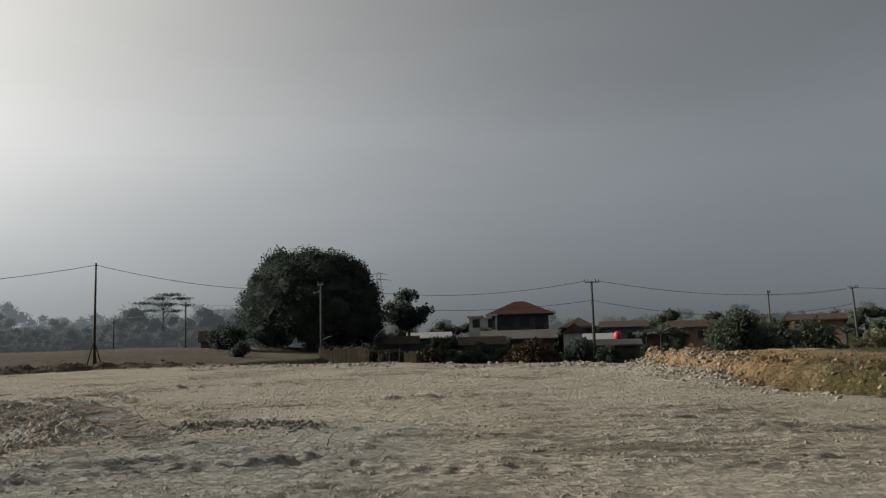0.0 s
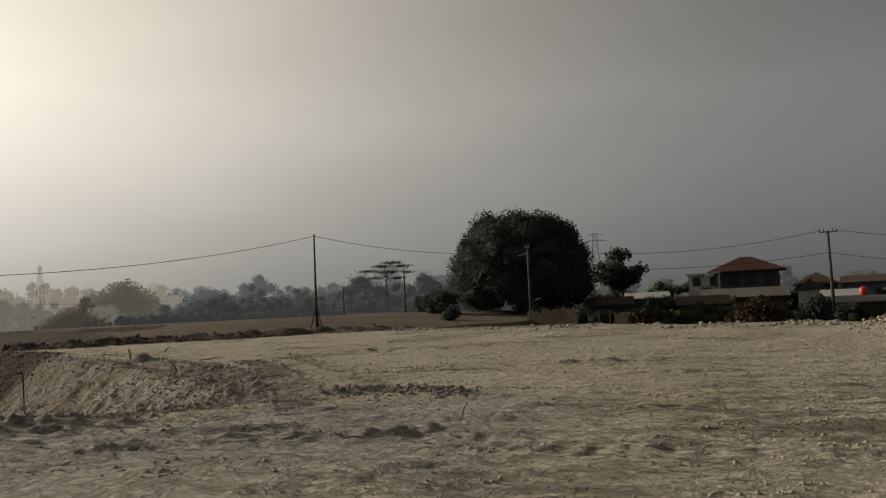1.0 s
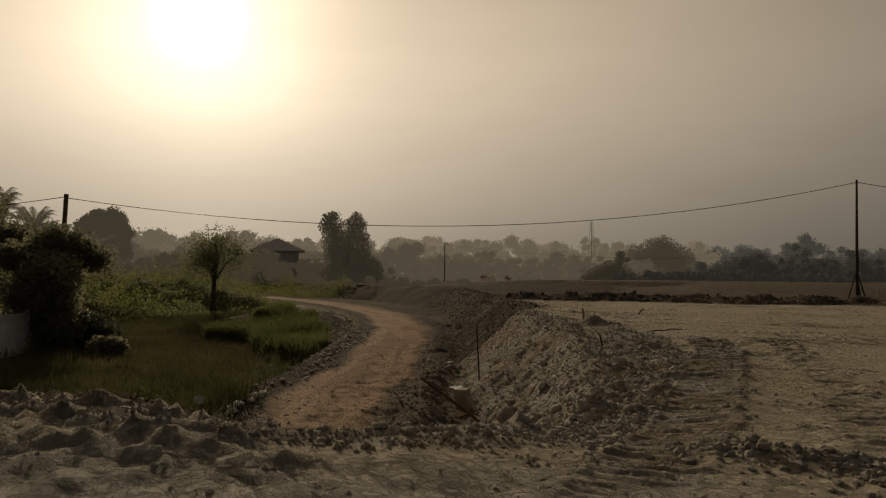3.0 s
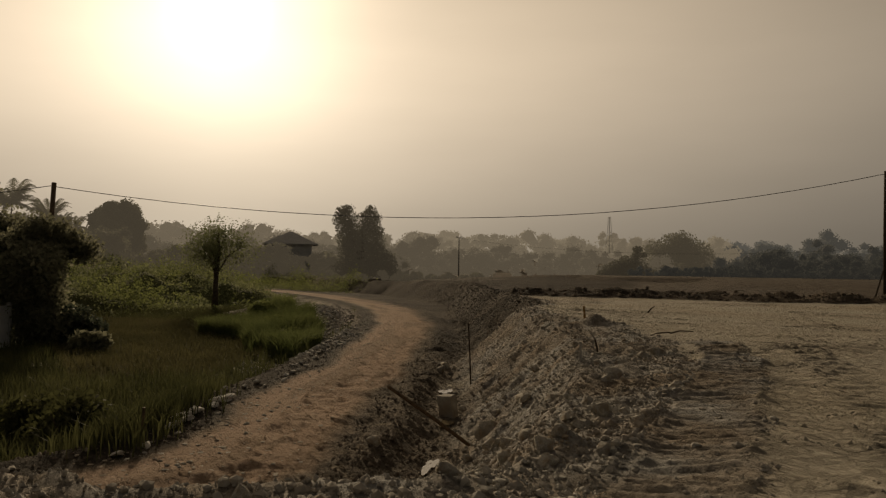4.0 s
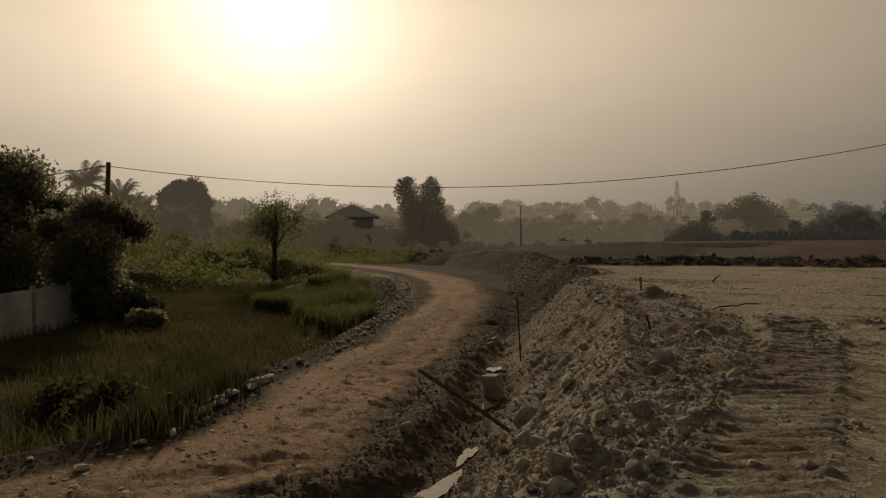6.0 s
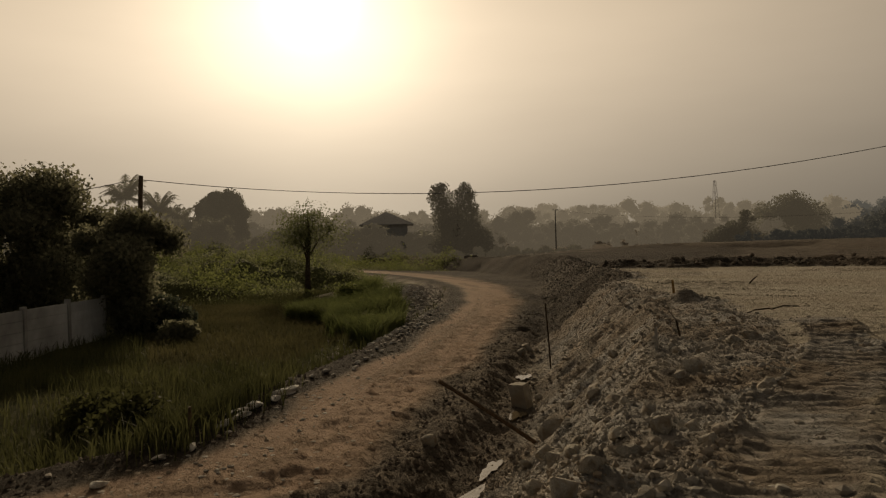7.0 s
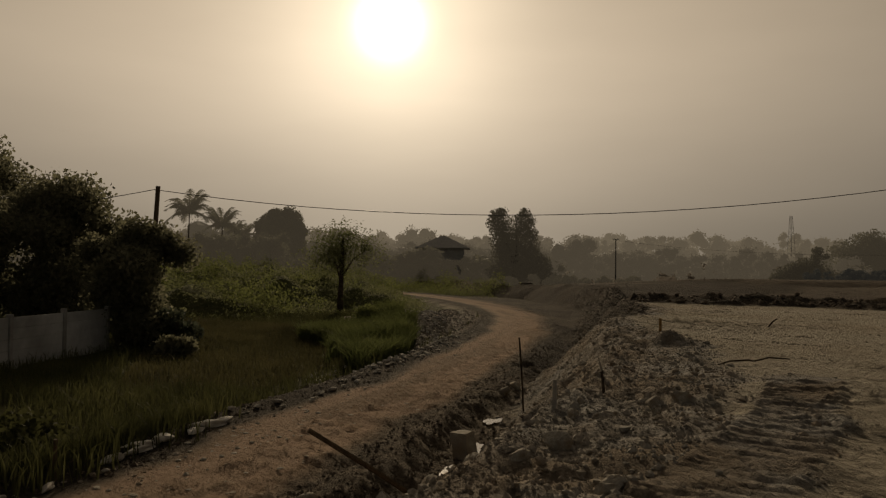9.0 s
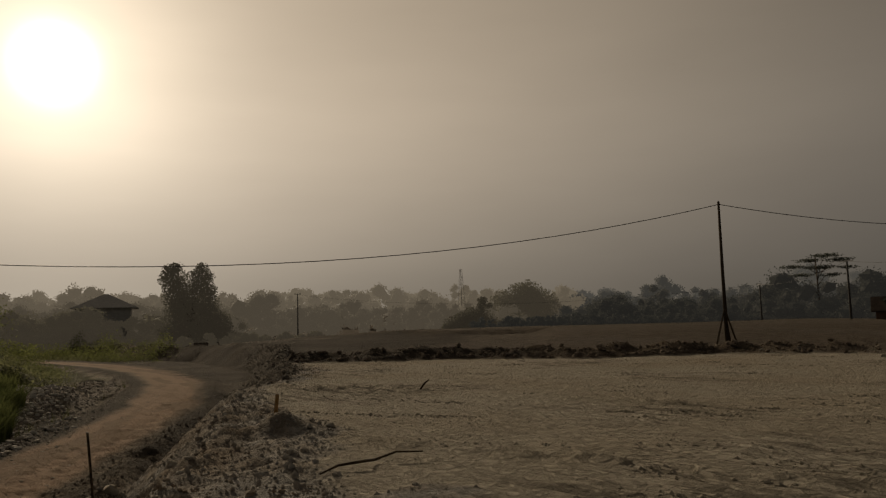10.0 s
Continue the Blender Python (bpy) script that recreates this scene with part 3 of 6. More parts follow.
    zones["grass"] = zones["grass"] * (1 - shoulder)
    zones["dark"] = np.maximum(zones["dark"], 0.5 * on_low * shoulder)
    zones["lush"] = np.maximum(zones["lush"], on_low * smooth(100, 114, r) * smooth(61, 65, az + 3 * wob) * smooth(230, 170, r) * (dr > half + 1.0))
    return z, zones


def height(x, y):
    return float(lay(np.array([x]), np.array([y]))[0][0])


def steps(edges):
    """Grid lines from stretches (start, end, first step, last step)."""
    out = []
    for a, b, s0, s1 in edges:
        n = max(1, int(round(2 * (b - a) / (s0 + s1))))
        w = np.linspace(s0, s1, n)
        out.append(a + np.concatenate(([0], np.cumsum(w)[:-1])) * (b - a) / w.sum())
    return np.concatenate(out + [[edges[-1][1]]])


GX = steps([(-4200, -400, 700, 40), (-400, -110, 30, 2.2), (-110, -45, 2.0, 0.5), (-45, -24, 0.4, 0.17), (-24, -12, 0.16, 0.085), (-12, 5, 0.08, 0.08), (5, 14, 0.1, 0.4), (14, 60, 0.6, 3), (60, 400, 4, 50), (400, 4200, 60, 700)])
GY = steps([(-4200, -200, 700, 40), (-200, 0, 30, 1.0), (0, 4, 0.5, 0.1), (4, 20, 0.08, 0.08), (20, 30, 0.09, 0.16), (30, 48, 0.17, 0.4), (48, 110, 0.5, 2.2), (110, 400, 2.5, 30), (400, 4200, 40, 700)])


def build_ground():
    xx, yy = np.meshgrid(GX, GY)
    z, zones = lay(xx.ravel(), yy.ravel())
    verts = np.column_stack((xx.ravel(), yy.ravel(), z))
    nx, ny = len(GX), len(GY)
    i = (np.arange(ny - 1)[:, None] * nx + np.arange(nx - 1)[None, :]).ravel()
    quads = np.column_stack((i, i + 1, i + nx + 1, i + nx))
    mid = {k: v[quads].mean(axis=1) for k, v in zones.items()}
    cx = verts[quads, 0].mean(axis=1)
    kind = np.zeros(len(quads), int)
    kind[mid["slope"] > 0.5] = 1
    kind[(mid["grass"] > 0.5)] = 2
    kind[(mid["terrace"] > 0.5)] = 4
    kind[mid["road"] > 0.5] = 3
    names = [("ground", "pale dusty marl building ground, bulldozed flat and rutted", "ground"),
             ("embankment", "rubble slope of pale marl falling to a ditch", "embankment"),
             ("field", "low overgrown green and brown field beside the dirt road", "field"),
             ("road", "winding reddish-brown dirt road with wheel ruts", "road"),
             ("terrace", "brown graded earth terrace with dark spoil banks", "ground")]
    for k, (name, label, cat) in enumerate(names):
        f = quads[kind == k]
        used, inv = np.unique(f, return_inverse=True)
        inv = inv.reshape(f.shape)
        me = bpy.data.meshes.new(name)
        me.vertices.add(len(used)); me.vertices.foreach_set("co", verts[used].ravel())
        me.loops.add(f.size); me.loops.foreach_set("vertex_index", inv.ravel())
        me.polygons.add(len(f)); me.polygons.foreach_set("loop_start", np.arange(0, f.size, 4))
        me.polygons.foreach_set("use_smooth", np.ones(len(f), bool))
        me.update(calc_edges=True)
        for key, v in zones.items():
            me.attributes.new(key, "FLOAT", "POINT").data.foreach_set("value", v[used].astype(np.float32))
        me.materials.append(SOIL)
        tagged(new(name, me), label, cat, kind="structure")


build_ground()


# ---- stations from which bearings (degrees left of +y) and distances are paced ----
def from_a(az, d):
    return 0.8 - d * math.sin(radians(az)), 0.5 + d * math.cos(radians(az))


def from_b(az, d):
    return -2.1 - d * math.sin(radians(az)), 9.9 + d * math.cos(radians(az))


# ---- plants ----
def leaf_quads(centres, size, gen, droop=0.0):
    """One bent leaf cluster of four corners at each centre, turned at random."""
    n = len(centres)
    u = gen.normal(size=(n, 3)); u /= np.linalg.norm(u, axis=1)[:, None]
    w = gen.normal(size=(n, 3)); w[:, 2] += droop
    v = np.cross(u, w); v /= np.linalg.norm(v, axis=1)[:, None] + 1e-9
    s = size * gen.uniform(0.55, 1.3, n)[:, None]
    a, b = u * s, v * s * 0.62
    verts = np.stack((centres - a, centres - b * 0.9 + a * 0.15, centres + a, centres + b), axis=1).reshape(-1, 3)
    return verts, np.arange(4 * n).reshape(n, 4)


def crown_points(blobs, n, gen, fill=0.35, power=1.5):
    """Points in the shells of lumpy blobs (x, y, z, rx, ry, rz)."""
    blobs = np.array(blobs, float)
    area = blobs[:, 3] * blobs[:, 4] + blobs[:, 3] * blobs[:, 5]
    pick = gen.choice(len(blobs), n, p=area / area.sum())
    d = gen.normal(size=(n, 3)); d /= np.linalg.norm(d, axis=1)[:, None]
    b = blobs[pick]
    lump = 1 + 0.22 * value_noise(d[:, 0] * 3 + pick * 7.1 + 50, d[:, 1] * 3 + d[:, 2] * 3 + 50) * 2
    r = (1 - fill * gen.random(n) ** power) * lump
    return b[:, :3] + d * r[:, None] * b[:, 3:]


def lumps(gen, n, w, h0, h1, size, flat=0.8, dome=True):
    """Blobs that make up a crown of width w between h0 and h1."""
    out = []
    for _ in range(n):
        t = gen.random()
        k = math.sin(math.acos(min(1, max(-1, 2 * t - 1)))) if dome else 1
        ang, rad = gen.uniform(0, math.tau), w * 0.5 * k * math.sqrt(gen.random())
        s = size * gen.uniform(0.7, 1.25)
        rad = max(0, rad - s * 0.5)
        out.append((rad * math.cos(ang), rad * math.sin(ang), h0 + s * flat * 0.6 + t * (h1 - h0 - s * flat * 1.3), s, s, s * flat))
    return out


def ball(sub):
    bm = bmesh.new()
    bmesh.ops.create_icosphere(bm, subdivisions=sub, radius=1.0)
    v, f = np.array([v.co[:] for v in bm.verts]), np.array([[w.index for w in fc.verts] for fc in bm.faces])
    bm.free()
    return v, f


BALLS = {1: ball(1), 2: ball(2)}
BALLS[0] = (np.array([(1, 0, 0), (0, 1, 0), (-1, 0, 0), (0, -1, 0), (0, 0, 1), (0, 0, -1)], float) * 1.15, np.array([(0, 1, 4), (1, 2, 4), (2, 3, 4), (3, 0, 4), (1, 0, 5), (2, 1, 5), (3, 2, 5), (0, 3, 5)]))


def cores(blobs, k=0.66, sub=2):
    """Inner lumpy masses of a crown, so that it is not seen through."""
    u, f = BALLS[sub]
    b = np.array(blobs, float)
    q = np.arange(len(b))[:, None]
    r = k * (1 + 0.6 * value_noise(u[None, :, 0] * 1.9 + q * 3.3 + 90, u[None, :, 1] * 1.9 + u[None, :, 2] * 2.3 + q * 1.7 + 90))
    v = b[:, None, :3] + u[None] * r[:, :, None] * b[:, None, 3:]
    return v.reshape(-1, 3), (q[:, :, None] * len(u) + f[None]).reshape(-1, 3).tolist()


def joined(v, f, w, g):
    return np.concatenate((v, w)), f.tolist() + [[i + len(v) for i in q] for q in g]


def broad_tree(name, x, y, label, h, w, clear=0.25, leaves=6000, leaf=0.3, material=None, size=None, n=14, seed=1, fill=0.35, trunk=0.2, blobs=None, group="", z=None, base_drop=0.1, core=0.6):
    gen = np.random.default_rng(seed)
    z = height(x, y) if z is None else z
    t = root(name, x, y, z - base_drop, label, "tree", group)
    blobs = blobs or lumps(gen, n, w, h * clear, h, size or w * 0.24)
    bm = bmesh.new()
    top = h * (clear + 0.35)
    lean = gen.normal(size=2) * 0.03 * h
    tube(bm, [(0, 0, 0), (lean[0] * 0.3, lean[1] * 0.3, top * 0.4), (lean[0], lean[1], top), (lean[0] * 1.2, lean[1], h * 0.85)], [trunk * 1.5, trunk, trunk * 0.7, trunk * 0.2])
    for b in blobs[:: max(1, len(blobs) // 7)]:
        s = Vector((lean[0] * 0.6, lean[1] * 0.6, top * gen.uniform(0.45, 0.8)))
        e = Vector(b[:3])
        tube(bm, [s, s.lerp(e, 0.5) + Vector((0, 0, 0.06 * h)), e], [trunk * 0.5, trunk * 0.3, trunk * 0.08], 6)
    part("trunk", bm, BARK, t, smooth=True)
    v, f = leaf_quads(crown_points(blobs, leaves, gen, fill, 0.8 if fill < 0.65 else 1.5), leaf, gen)
    if fill < 0.65:
        v, f = joined(v, f, *cores(blobs, core))
    part("crown", mesh_of("crown", v, f, material or LEAF_MID), None, t)
    return t


def palm(x, y, h, seed, material, label, fronds=28, length=3.5):
    gen = np.random.default_rng(seed)
    t = root("palm_tree", x, y, height(x, y) - 0.1, label, "palm", "palms by the field")
    bm = bmesh.new()
    tube(bm, [(0, 0, 0), (0.15, 0, h * 0.5), (0.05, 0.1, h)], [0.22, 0.15, 0.11])
    part("trunk", bm, BARK, t, smooth=True)
    for k in range(fronds):
        ang, rise = k * 2.4 + gen.normal() * 0.2, gen.uniform(0.1, 2.1)
        verts, faces = [], []
        d = np.array([math.cos(ang), math.sin(ang), 0]); s = np.array([-d[1], d[0], 0])
        for i in range(20):
            q = i / 19
            c = d * length * q * (1 - 0.2 * q) + np.array([0, 0, h + rise * length * q - 0.85 * length * q * q * (0.6 + 0.45 * rise)])
            verts.append(c)
        for i in range(19):
            c, q = (verts[i] + verts[i + 1]) / 2, (i + 0.5) / 19
            wd = 0.24 * length * math.sin(math.pi * min(1, q * 0.86 + 0.14)) + 0.06
            for sg in (-1, 1):
                verts.append(c + s * sg * wd * gen.uniform(0.8, 1.1) + d * 0.1 * length + np.array([0, 0, -0.5 * wd - 0.2 * gen.random()]))
                faces.append([i, i + 1, len(verts) - 1])
        part("frond", mesh_of("frond", verts, faces, material), None, t)
    return t


def banana(x, y, h, seed, material=None, z=None):
    gen = np.random.default_rng(seed)
    t = root("banana_plant", x, y, (height(x, y) if z is None else z) - 0.05, "banana plant with long torn drooping leaves", "banana plant", "banana plants")
    bm = bmesh.new()
    tube(bm, [(0, 0, 0), (0.05, 0, h * 0.6)], [0.16, 0.1])
    part("stem", bm, material or LEAF_MID, t)
    for k in range(8):
        ang, rise = k * 2.4 + gen.normal() * 0.3, gen.uniform(0.5, 1.6)
        d = np.array([math.cos(ang), math.sin(ang), 0]); s = np.array([-d[1], d[0], 0])
        verts, faces = [], []
        ln = h * gen.uniform(0.45, 0.7)
        for i in range(8):
            q = i / 7
            c = d * ln * q * 0.8 + np.array([0, 0, h * 0.58 + rise * ln * q * 0.75 - 0.75 * ln * q * q * (rise * 0.6 + 0.3)])
            wd = (0.24 * math.sin(math.pi * min(1, q + 0.06)) + 0.02) * h / 3.2
            verts += [c - s * wd - np.array([0, 0, 0.3 * wd]), c, c + s * wd - np.array([0, 0, 0.3 * wd])]
        for i in range(7):
            b = i * 3
            faces += [[b, b + 1, b + 4, b + 3], [b + 1, b + 2, b + 5, b + 4]]
        part("leaf", mesh_of("leaf", verts, faces, material or LEAF_MID), None, t)
    return t


def woods(name, label, places, gen, leaf, per, material, solid=0.5):
    """A far wood: many crowns of uneven size in one mesh."""
    pts, inner = [], []
    for x, y, h, w in places:
        z = height(x, y)
        b = [(x + p[0], y + p[1], z + p[2], *p[3:]) for p in lumps(gen, 12, w, -0.05 * h, h, min(w * 0.19, h * 0.27), 0.8, gen.random() < 0.7)]
        pts.append(crown_points(b, per, gen, 0.72 if not solid else 0.5, 0.8))
        inner += b
    v, f = leaf_quads(np.concatenate(pts), leaf, gen)
    if solid:
        v, f = joined(v, f, *cores(inner, solid, 1))
    return tagged(new(name, mesh_of(name, v, f, material)), label, "woods", kind="stuff")


# the great mango tree
mx, my = from_a(13.0, 84)
gen = np.random.default_rng(5)
blobs = []
for k in range(46):
    t = k / 45
    a = k * 2.399
    el = math.asin(1 - 1.25 * t)
    rr = 7.9 * math.cos(el) ** 0.75
    blobs.append((rr * 0.72 * math.cos(a), rr * 0.72 * math.sin(a), 4.9 + 6.6 * math.sin(el) * (0.93 + 0.06 * gen.normal()), 2.5, 2.5, 2.1))
broad_tree("mango_tree", mx, my, "huge dense dark-green mango tree with a rounded crown", 12.5, 15.6, 0.1, 100000, 0.13, LEAF_MANGO, seed=5, trunk=0.55, blobs=blobs, fill=0.34, z=-1.4, core=0.72)
x, y = from_a(5.9, 90)
broad_tree("albizia_tree", x, y, "open spreading tree with gaps in its dark crown", 8.7, 6.6, 0.42, 4200, 0.2, LEAF_MANGO, size=1.05, n=17, seed=8, trunk=0.2, fill=0.8, z=-1.5)
x, y = from_a(23.3, 150)
broad_tree("umbrella_tree", x, y, "flat-topped umbrella tree in layered tiers", 11.6, 12, 0.62, 3400, 0.13, LEAF_TERRACE, seed=9, trunk=0.13, blobs=[(dx, dy, hz, rr, rr, 0.3) for dx, dy, hz, rr in ((1.2, 0, 11.4, 2.6), (-1.8, 1, 10.9, 2.2), (3.6, -1, 10.6, 2.2), (-3.9, 0, 10.0, 2.0), (0, 1, 9.7, 2.6), (4.6, 0, 9.4, 1.5), (-2.4, 0, 8.6, 1.9), (2.2, 0, 8.4, 1.8))], fill=0.95, z=-1.0)

# trees round the field and far up the valley; WOODS_ crowns glow to imitate haze
for az, d, h, w, clear, n_l, leaf, m, seed, fill, name, label in [
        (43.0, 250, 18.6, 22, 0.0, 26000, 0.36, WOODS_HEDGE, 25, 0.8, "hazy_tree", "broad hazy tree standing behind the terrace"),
        (76.8, 64, 7.4, 8.2, 0.36, 7000, 0.09, LEAF_MEADOW, 26, 0.95, "field_tree", "small airy tree with a bare trunk in the meadow")]:
    x, y = from_b(az, d)
    broad_tree(name, x, y, label, h, w, clear, n_l, leaf, m, seed=seed, n=18, fill=fill, trunk=0.2)

x, y = from_b(83.3, 183)
gen = np.random.default_rng(22)
dome = []
for k in range(60):
    el = math.asin(1 - 1.35 * k / 59)
    q = math.cos(el) ** 0.75 * (1 + 0.12 * gen.normal())
    dome.append((4.2 * q * math.cos(k * 2.4), 4.2 * q * math.sin(k * 2.4), 8.8 + (7.2 + 0.5 * gen.normal()) * math.sin(el), 2.2, 2.2, 1.9))
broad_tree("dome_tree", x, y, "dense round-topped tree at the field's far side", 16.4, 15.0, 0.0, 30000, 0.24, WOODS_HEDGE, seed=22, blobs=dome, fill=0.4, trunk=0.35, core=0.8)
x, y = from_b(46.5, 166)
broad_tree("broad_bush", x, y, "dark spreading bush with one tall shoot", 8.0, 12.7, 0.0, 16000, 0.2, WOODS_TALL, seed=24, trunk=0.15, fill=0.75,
           blobs=[(cx * -1.02, cx * -1.07, cz * 1.48, r1 * 1.48, r1 * 1.48, r2 * 1.48) for cx, cz, r1, r2 in ((0.2, 3.0, 1.7, 1.3), (-1.4, 2.6, 1.8, 1.4), (1.6, 2.3, 1.7, 1.3), (3.0, 1.5, 1.5, 1.3), (-3.2, 1.4, 1.6, 1.3), (0, 1.2, 2.2, 1.5), (-1.8, 1.0, 2.2, 1.3), (2.2, 0.9, 2.2, 1.2), (-1.3, 4.2, 0.8, 0.8), (-1.5, 5.2, 0.75, 0.6), (-2.3, 4.5, 0.55, 0.4))])
x, y = from_b(94.2, 48)
broad_tree("overhanging_tree", x, y, "large dark tree overhanging the garden wall", 8.6, 13.0, 0.0, 60000, 0.13, LEAF_GARDEN, n=30, size=2.1, seed=31, trunk=0.3, fill=0.62, core=0.5)
x, y = from_b(88.1, 40.3)
broad_tree("wall_tree", x, y, "dark leafy tree at the end of the garden wall", 6.1, 6.6, 0.0, 34000, 0.11, LEAF_GARDEN, n=24, size=1.3, seed=32, fill=0.62, core=0.5)
x, y = from_b(99.5, 58)
broad_tree("back_tree", x, y, "tall tree behind the dark garden trees", 12.6, 9, 0.3, 14000, 0.16, LEAF_GARDEN, n=18, seed=33, fill=0.8)
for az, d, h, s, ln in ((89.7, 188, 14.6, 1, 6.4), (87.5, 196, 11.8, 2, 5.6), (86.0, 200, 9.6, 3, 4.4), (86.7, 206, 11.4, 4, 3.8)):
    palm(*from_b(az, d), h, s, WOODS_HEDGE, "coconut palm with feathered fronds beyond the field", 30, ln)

# woods, layer behind layer; those in WOODS_ materials glow in place of haze
gen = np.random.default_rng(44)
def row(n, az0, az1, d0, d1, h0, h1):
    out = []
    for k in range(n):
        az, d, h = az0 + (az1 - az0) * (k + gen.random()) / n, gen.uniform(d0, d1), gen.uniform(h0, h1)
        out.append((*from_b(az, d), h * (1.25 if gen.random() < 0.12 else 1.0), h * gen.uniform(1.1, 1.9)))
    return out
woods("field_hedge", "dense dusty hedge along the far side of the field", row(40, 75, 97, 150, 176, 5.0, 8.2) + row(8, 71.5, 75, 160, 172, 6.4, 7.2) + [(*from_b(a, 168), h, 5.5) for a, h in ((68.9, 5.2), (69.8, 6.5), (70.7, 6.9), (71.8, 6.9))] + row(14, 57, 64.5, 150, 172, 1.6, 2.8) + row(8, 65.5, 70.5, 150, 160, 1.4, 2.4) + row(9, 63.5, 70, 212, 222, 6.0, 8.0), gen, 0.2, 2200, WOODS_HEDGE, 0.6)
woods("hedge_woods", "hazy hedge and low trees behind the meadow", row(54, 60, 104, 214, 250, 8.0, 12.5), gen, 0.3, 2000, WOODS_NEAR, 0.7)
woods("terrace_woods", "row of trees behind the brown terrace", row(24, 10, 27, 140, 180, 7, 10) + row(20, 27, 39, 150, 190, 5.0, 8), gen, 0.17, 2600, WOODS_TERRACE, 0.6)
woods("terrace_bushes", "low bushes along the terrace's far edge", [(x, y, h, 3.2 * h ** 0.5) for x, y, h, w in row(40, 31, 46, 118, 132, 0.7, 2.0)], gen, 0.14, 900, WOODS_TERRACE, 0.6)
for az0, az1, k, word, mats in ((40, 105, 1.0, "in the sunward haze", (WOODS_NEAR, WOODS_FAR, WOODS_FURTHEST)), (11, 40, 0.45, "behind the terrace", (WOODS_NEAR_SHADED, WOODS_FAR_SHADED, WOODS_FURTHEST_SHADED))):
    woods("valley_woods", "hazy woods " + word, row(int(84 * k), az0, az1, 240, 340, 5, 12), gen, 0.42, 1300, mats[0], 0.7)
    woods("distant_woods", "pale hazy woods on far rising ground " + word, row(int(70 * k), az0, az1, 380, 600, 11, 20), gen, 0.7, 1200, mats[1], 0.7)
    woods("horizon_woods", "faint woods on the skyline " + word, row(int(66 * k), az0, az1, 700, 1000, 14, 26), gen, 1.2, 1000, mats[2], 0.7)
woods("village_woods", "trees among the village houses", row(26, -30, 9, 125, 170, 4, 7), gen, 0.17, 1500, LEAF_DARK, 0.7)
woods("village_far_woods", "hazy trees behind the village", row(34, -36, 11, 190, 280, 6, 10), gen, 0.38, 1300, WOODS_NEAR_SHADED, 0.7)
woods("village_trees", "dark leafy trees between the village houses", row(20, -27, 7, 76, 100, 1.8, 3.6), gen, 0.12, 1500, LEAF_DARK, 0.6)
woods("village_bushes", "bushes and small trees in front of the village", row(30, -32, 8, 60, 74, 1.2, 2.3), gen, 0.11, 2000, LEAF_DARK, 0.7)

x, y = from_b(66.4, 203)
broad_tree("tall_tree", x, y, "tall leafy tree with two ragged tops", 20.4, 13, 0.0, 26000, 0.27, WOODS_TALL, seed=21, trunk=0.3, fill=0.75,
           blobs=[(cx * -0.53 + cy, cx * -1.2, cz * 1.28, r1 * 1.25, r1 * 1.25, r2 * 1.28) for cx, cy, cz, r1, r2 in ((3.4, 0, 14.0, 1.5, 1.3), (2.2, 0, 14.4, 1.4, 1.2), (3.6, 0, 12.4, 1.9, 1.6), (1.9, 0.8, 12.0, 2.0, 1.8), (2.9, 0.8, 10.4, 2.2, 1.8), (-2.4, 0, 14.4, 1.3, 1.2), (-1.4, -0.8, 13.0, 1.5, 1.4), (-2.9, 0.5, 12.6, 1.6, 1.5), (-1.6, 0.5, 11.0, 2.0, 1.8), (-3.2, 0.5, 10.0, 2.0, 1.8),
                  (0.4, 0, 9.6, 2.4, 2.0), (2.4, 0, 8.4, 2.4, 2.2), (-2.6, 0, 7.8, 3.0, 2.3), (0.4, 0, 6.8, 3.2, 2.4), (-2.8, 0, 5.4, 3.4, 2.6), (2.0, 0, 5.0, 2.8, 2.6), (-4.6, 1, 4.0, 3.0, 2.6), (1.6, 0, 2.2, 3.8, 2.4), (-5.4, 0, 2.2, 3.2, 2.2), (-1.5, 0, 2.6, 4, 2.6))])

# ---- stones ----
def rock_mesh(seed, flat=0.75):
    bm = bmesh.new()
    bmesh.ops.create_icosphere(bm, subdivisions=3, radius=1.0)
    off = Vector((seed * 3.7, seed * 1.9, seed * 5.3))
    for v in bm.verts:
        d = v.co.normalized()
        k = 1 + 0.42 * noise.noise(d * 1.1 + off) + 0.2 * noise.noise(d * 2.6 + off) + 0.07 * noise.noise(d * 7 + off)
        v.co = Vector((d.x * 1.15, d.y * 0.95, d.z * flat)) * k
    for q in range(9):                                         # broken faces
        n = Vector((noise.noise(off + Vector((q * 9.1, 0, 0))), noise.noise(off + Vector((0, q * 7.7, 0))), noise.noise(off + Vector((0, 0, q * 8.3))))).normalized()
        for v in bm.verts:
            h = v.co.dot(n) - 0.52
            if h > 0:
                v.co -= n * h * 0.9
    me = bpy.data.meshes.new("stone")
    bm.to_mesh(me); bm.free()
    me.polygons.foreach_set("use_smooth", [True] * len(me.polygons))
    me.set_sharp_from_angle(angle=radians(24))
    me.materials.append(STONE)
    return me


ROCKS = [rock_mesh(k + 1, 0.62 + 0.05 * (k % 4)) for k in range(8)]


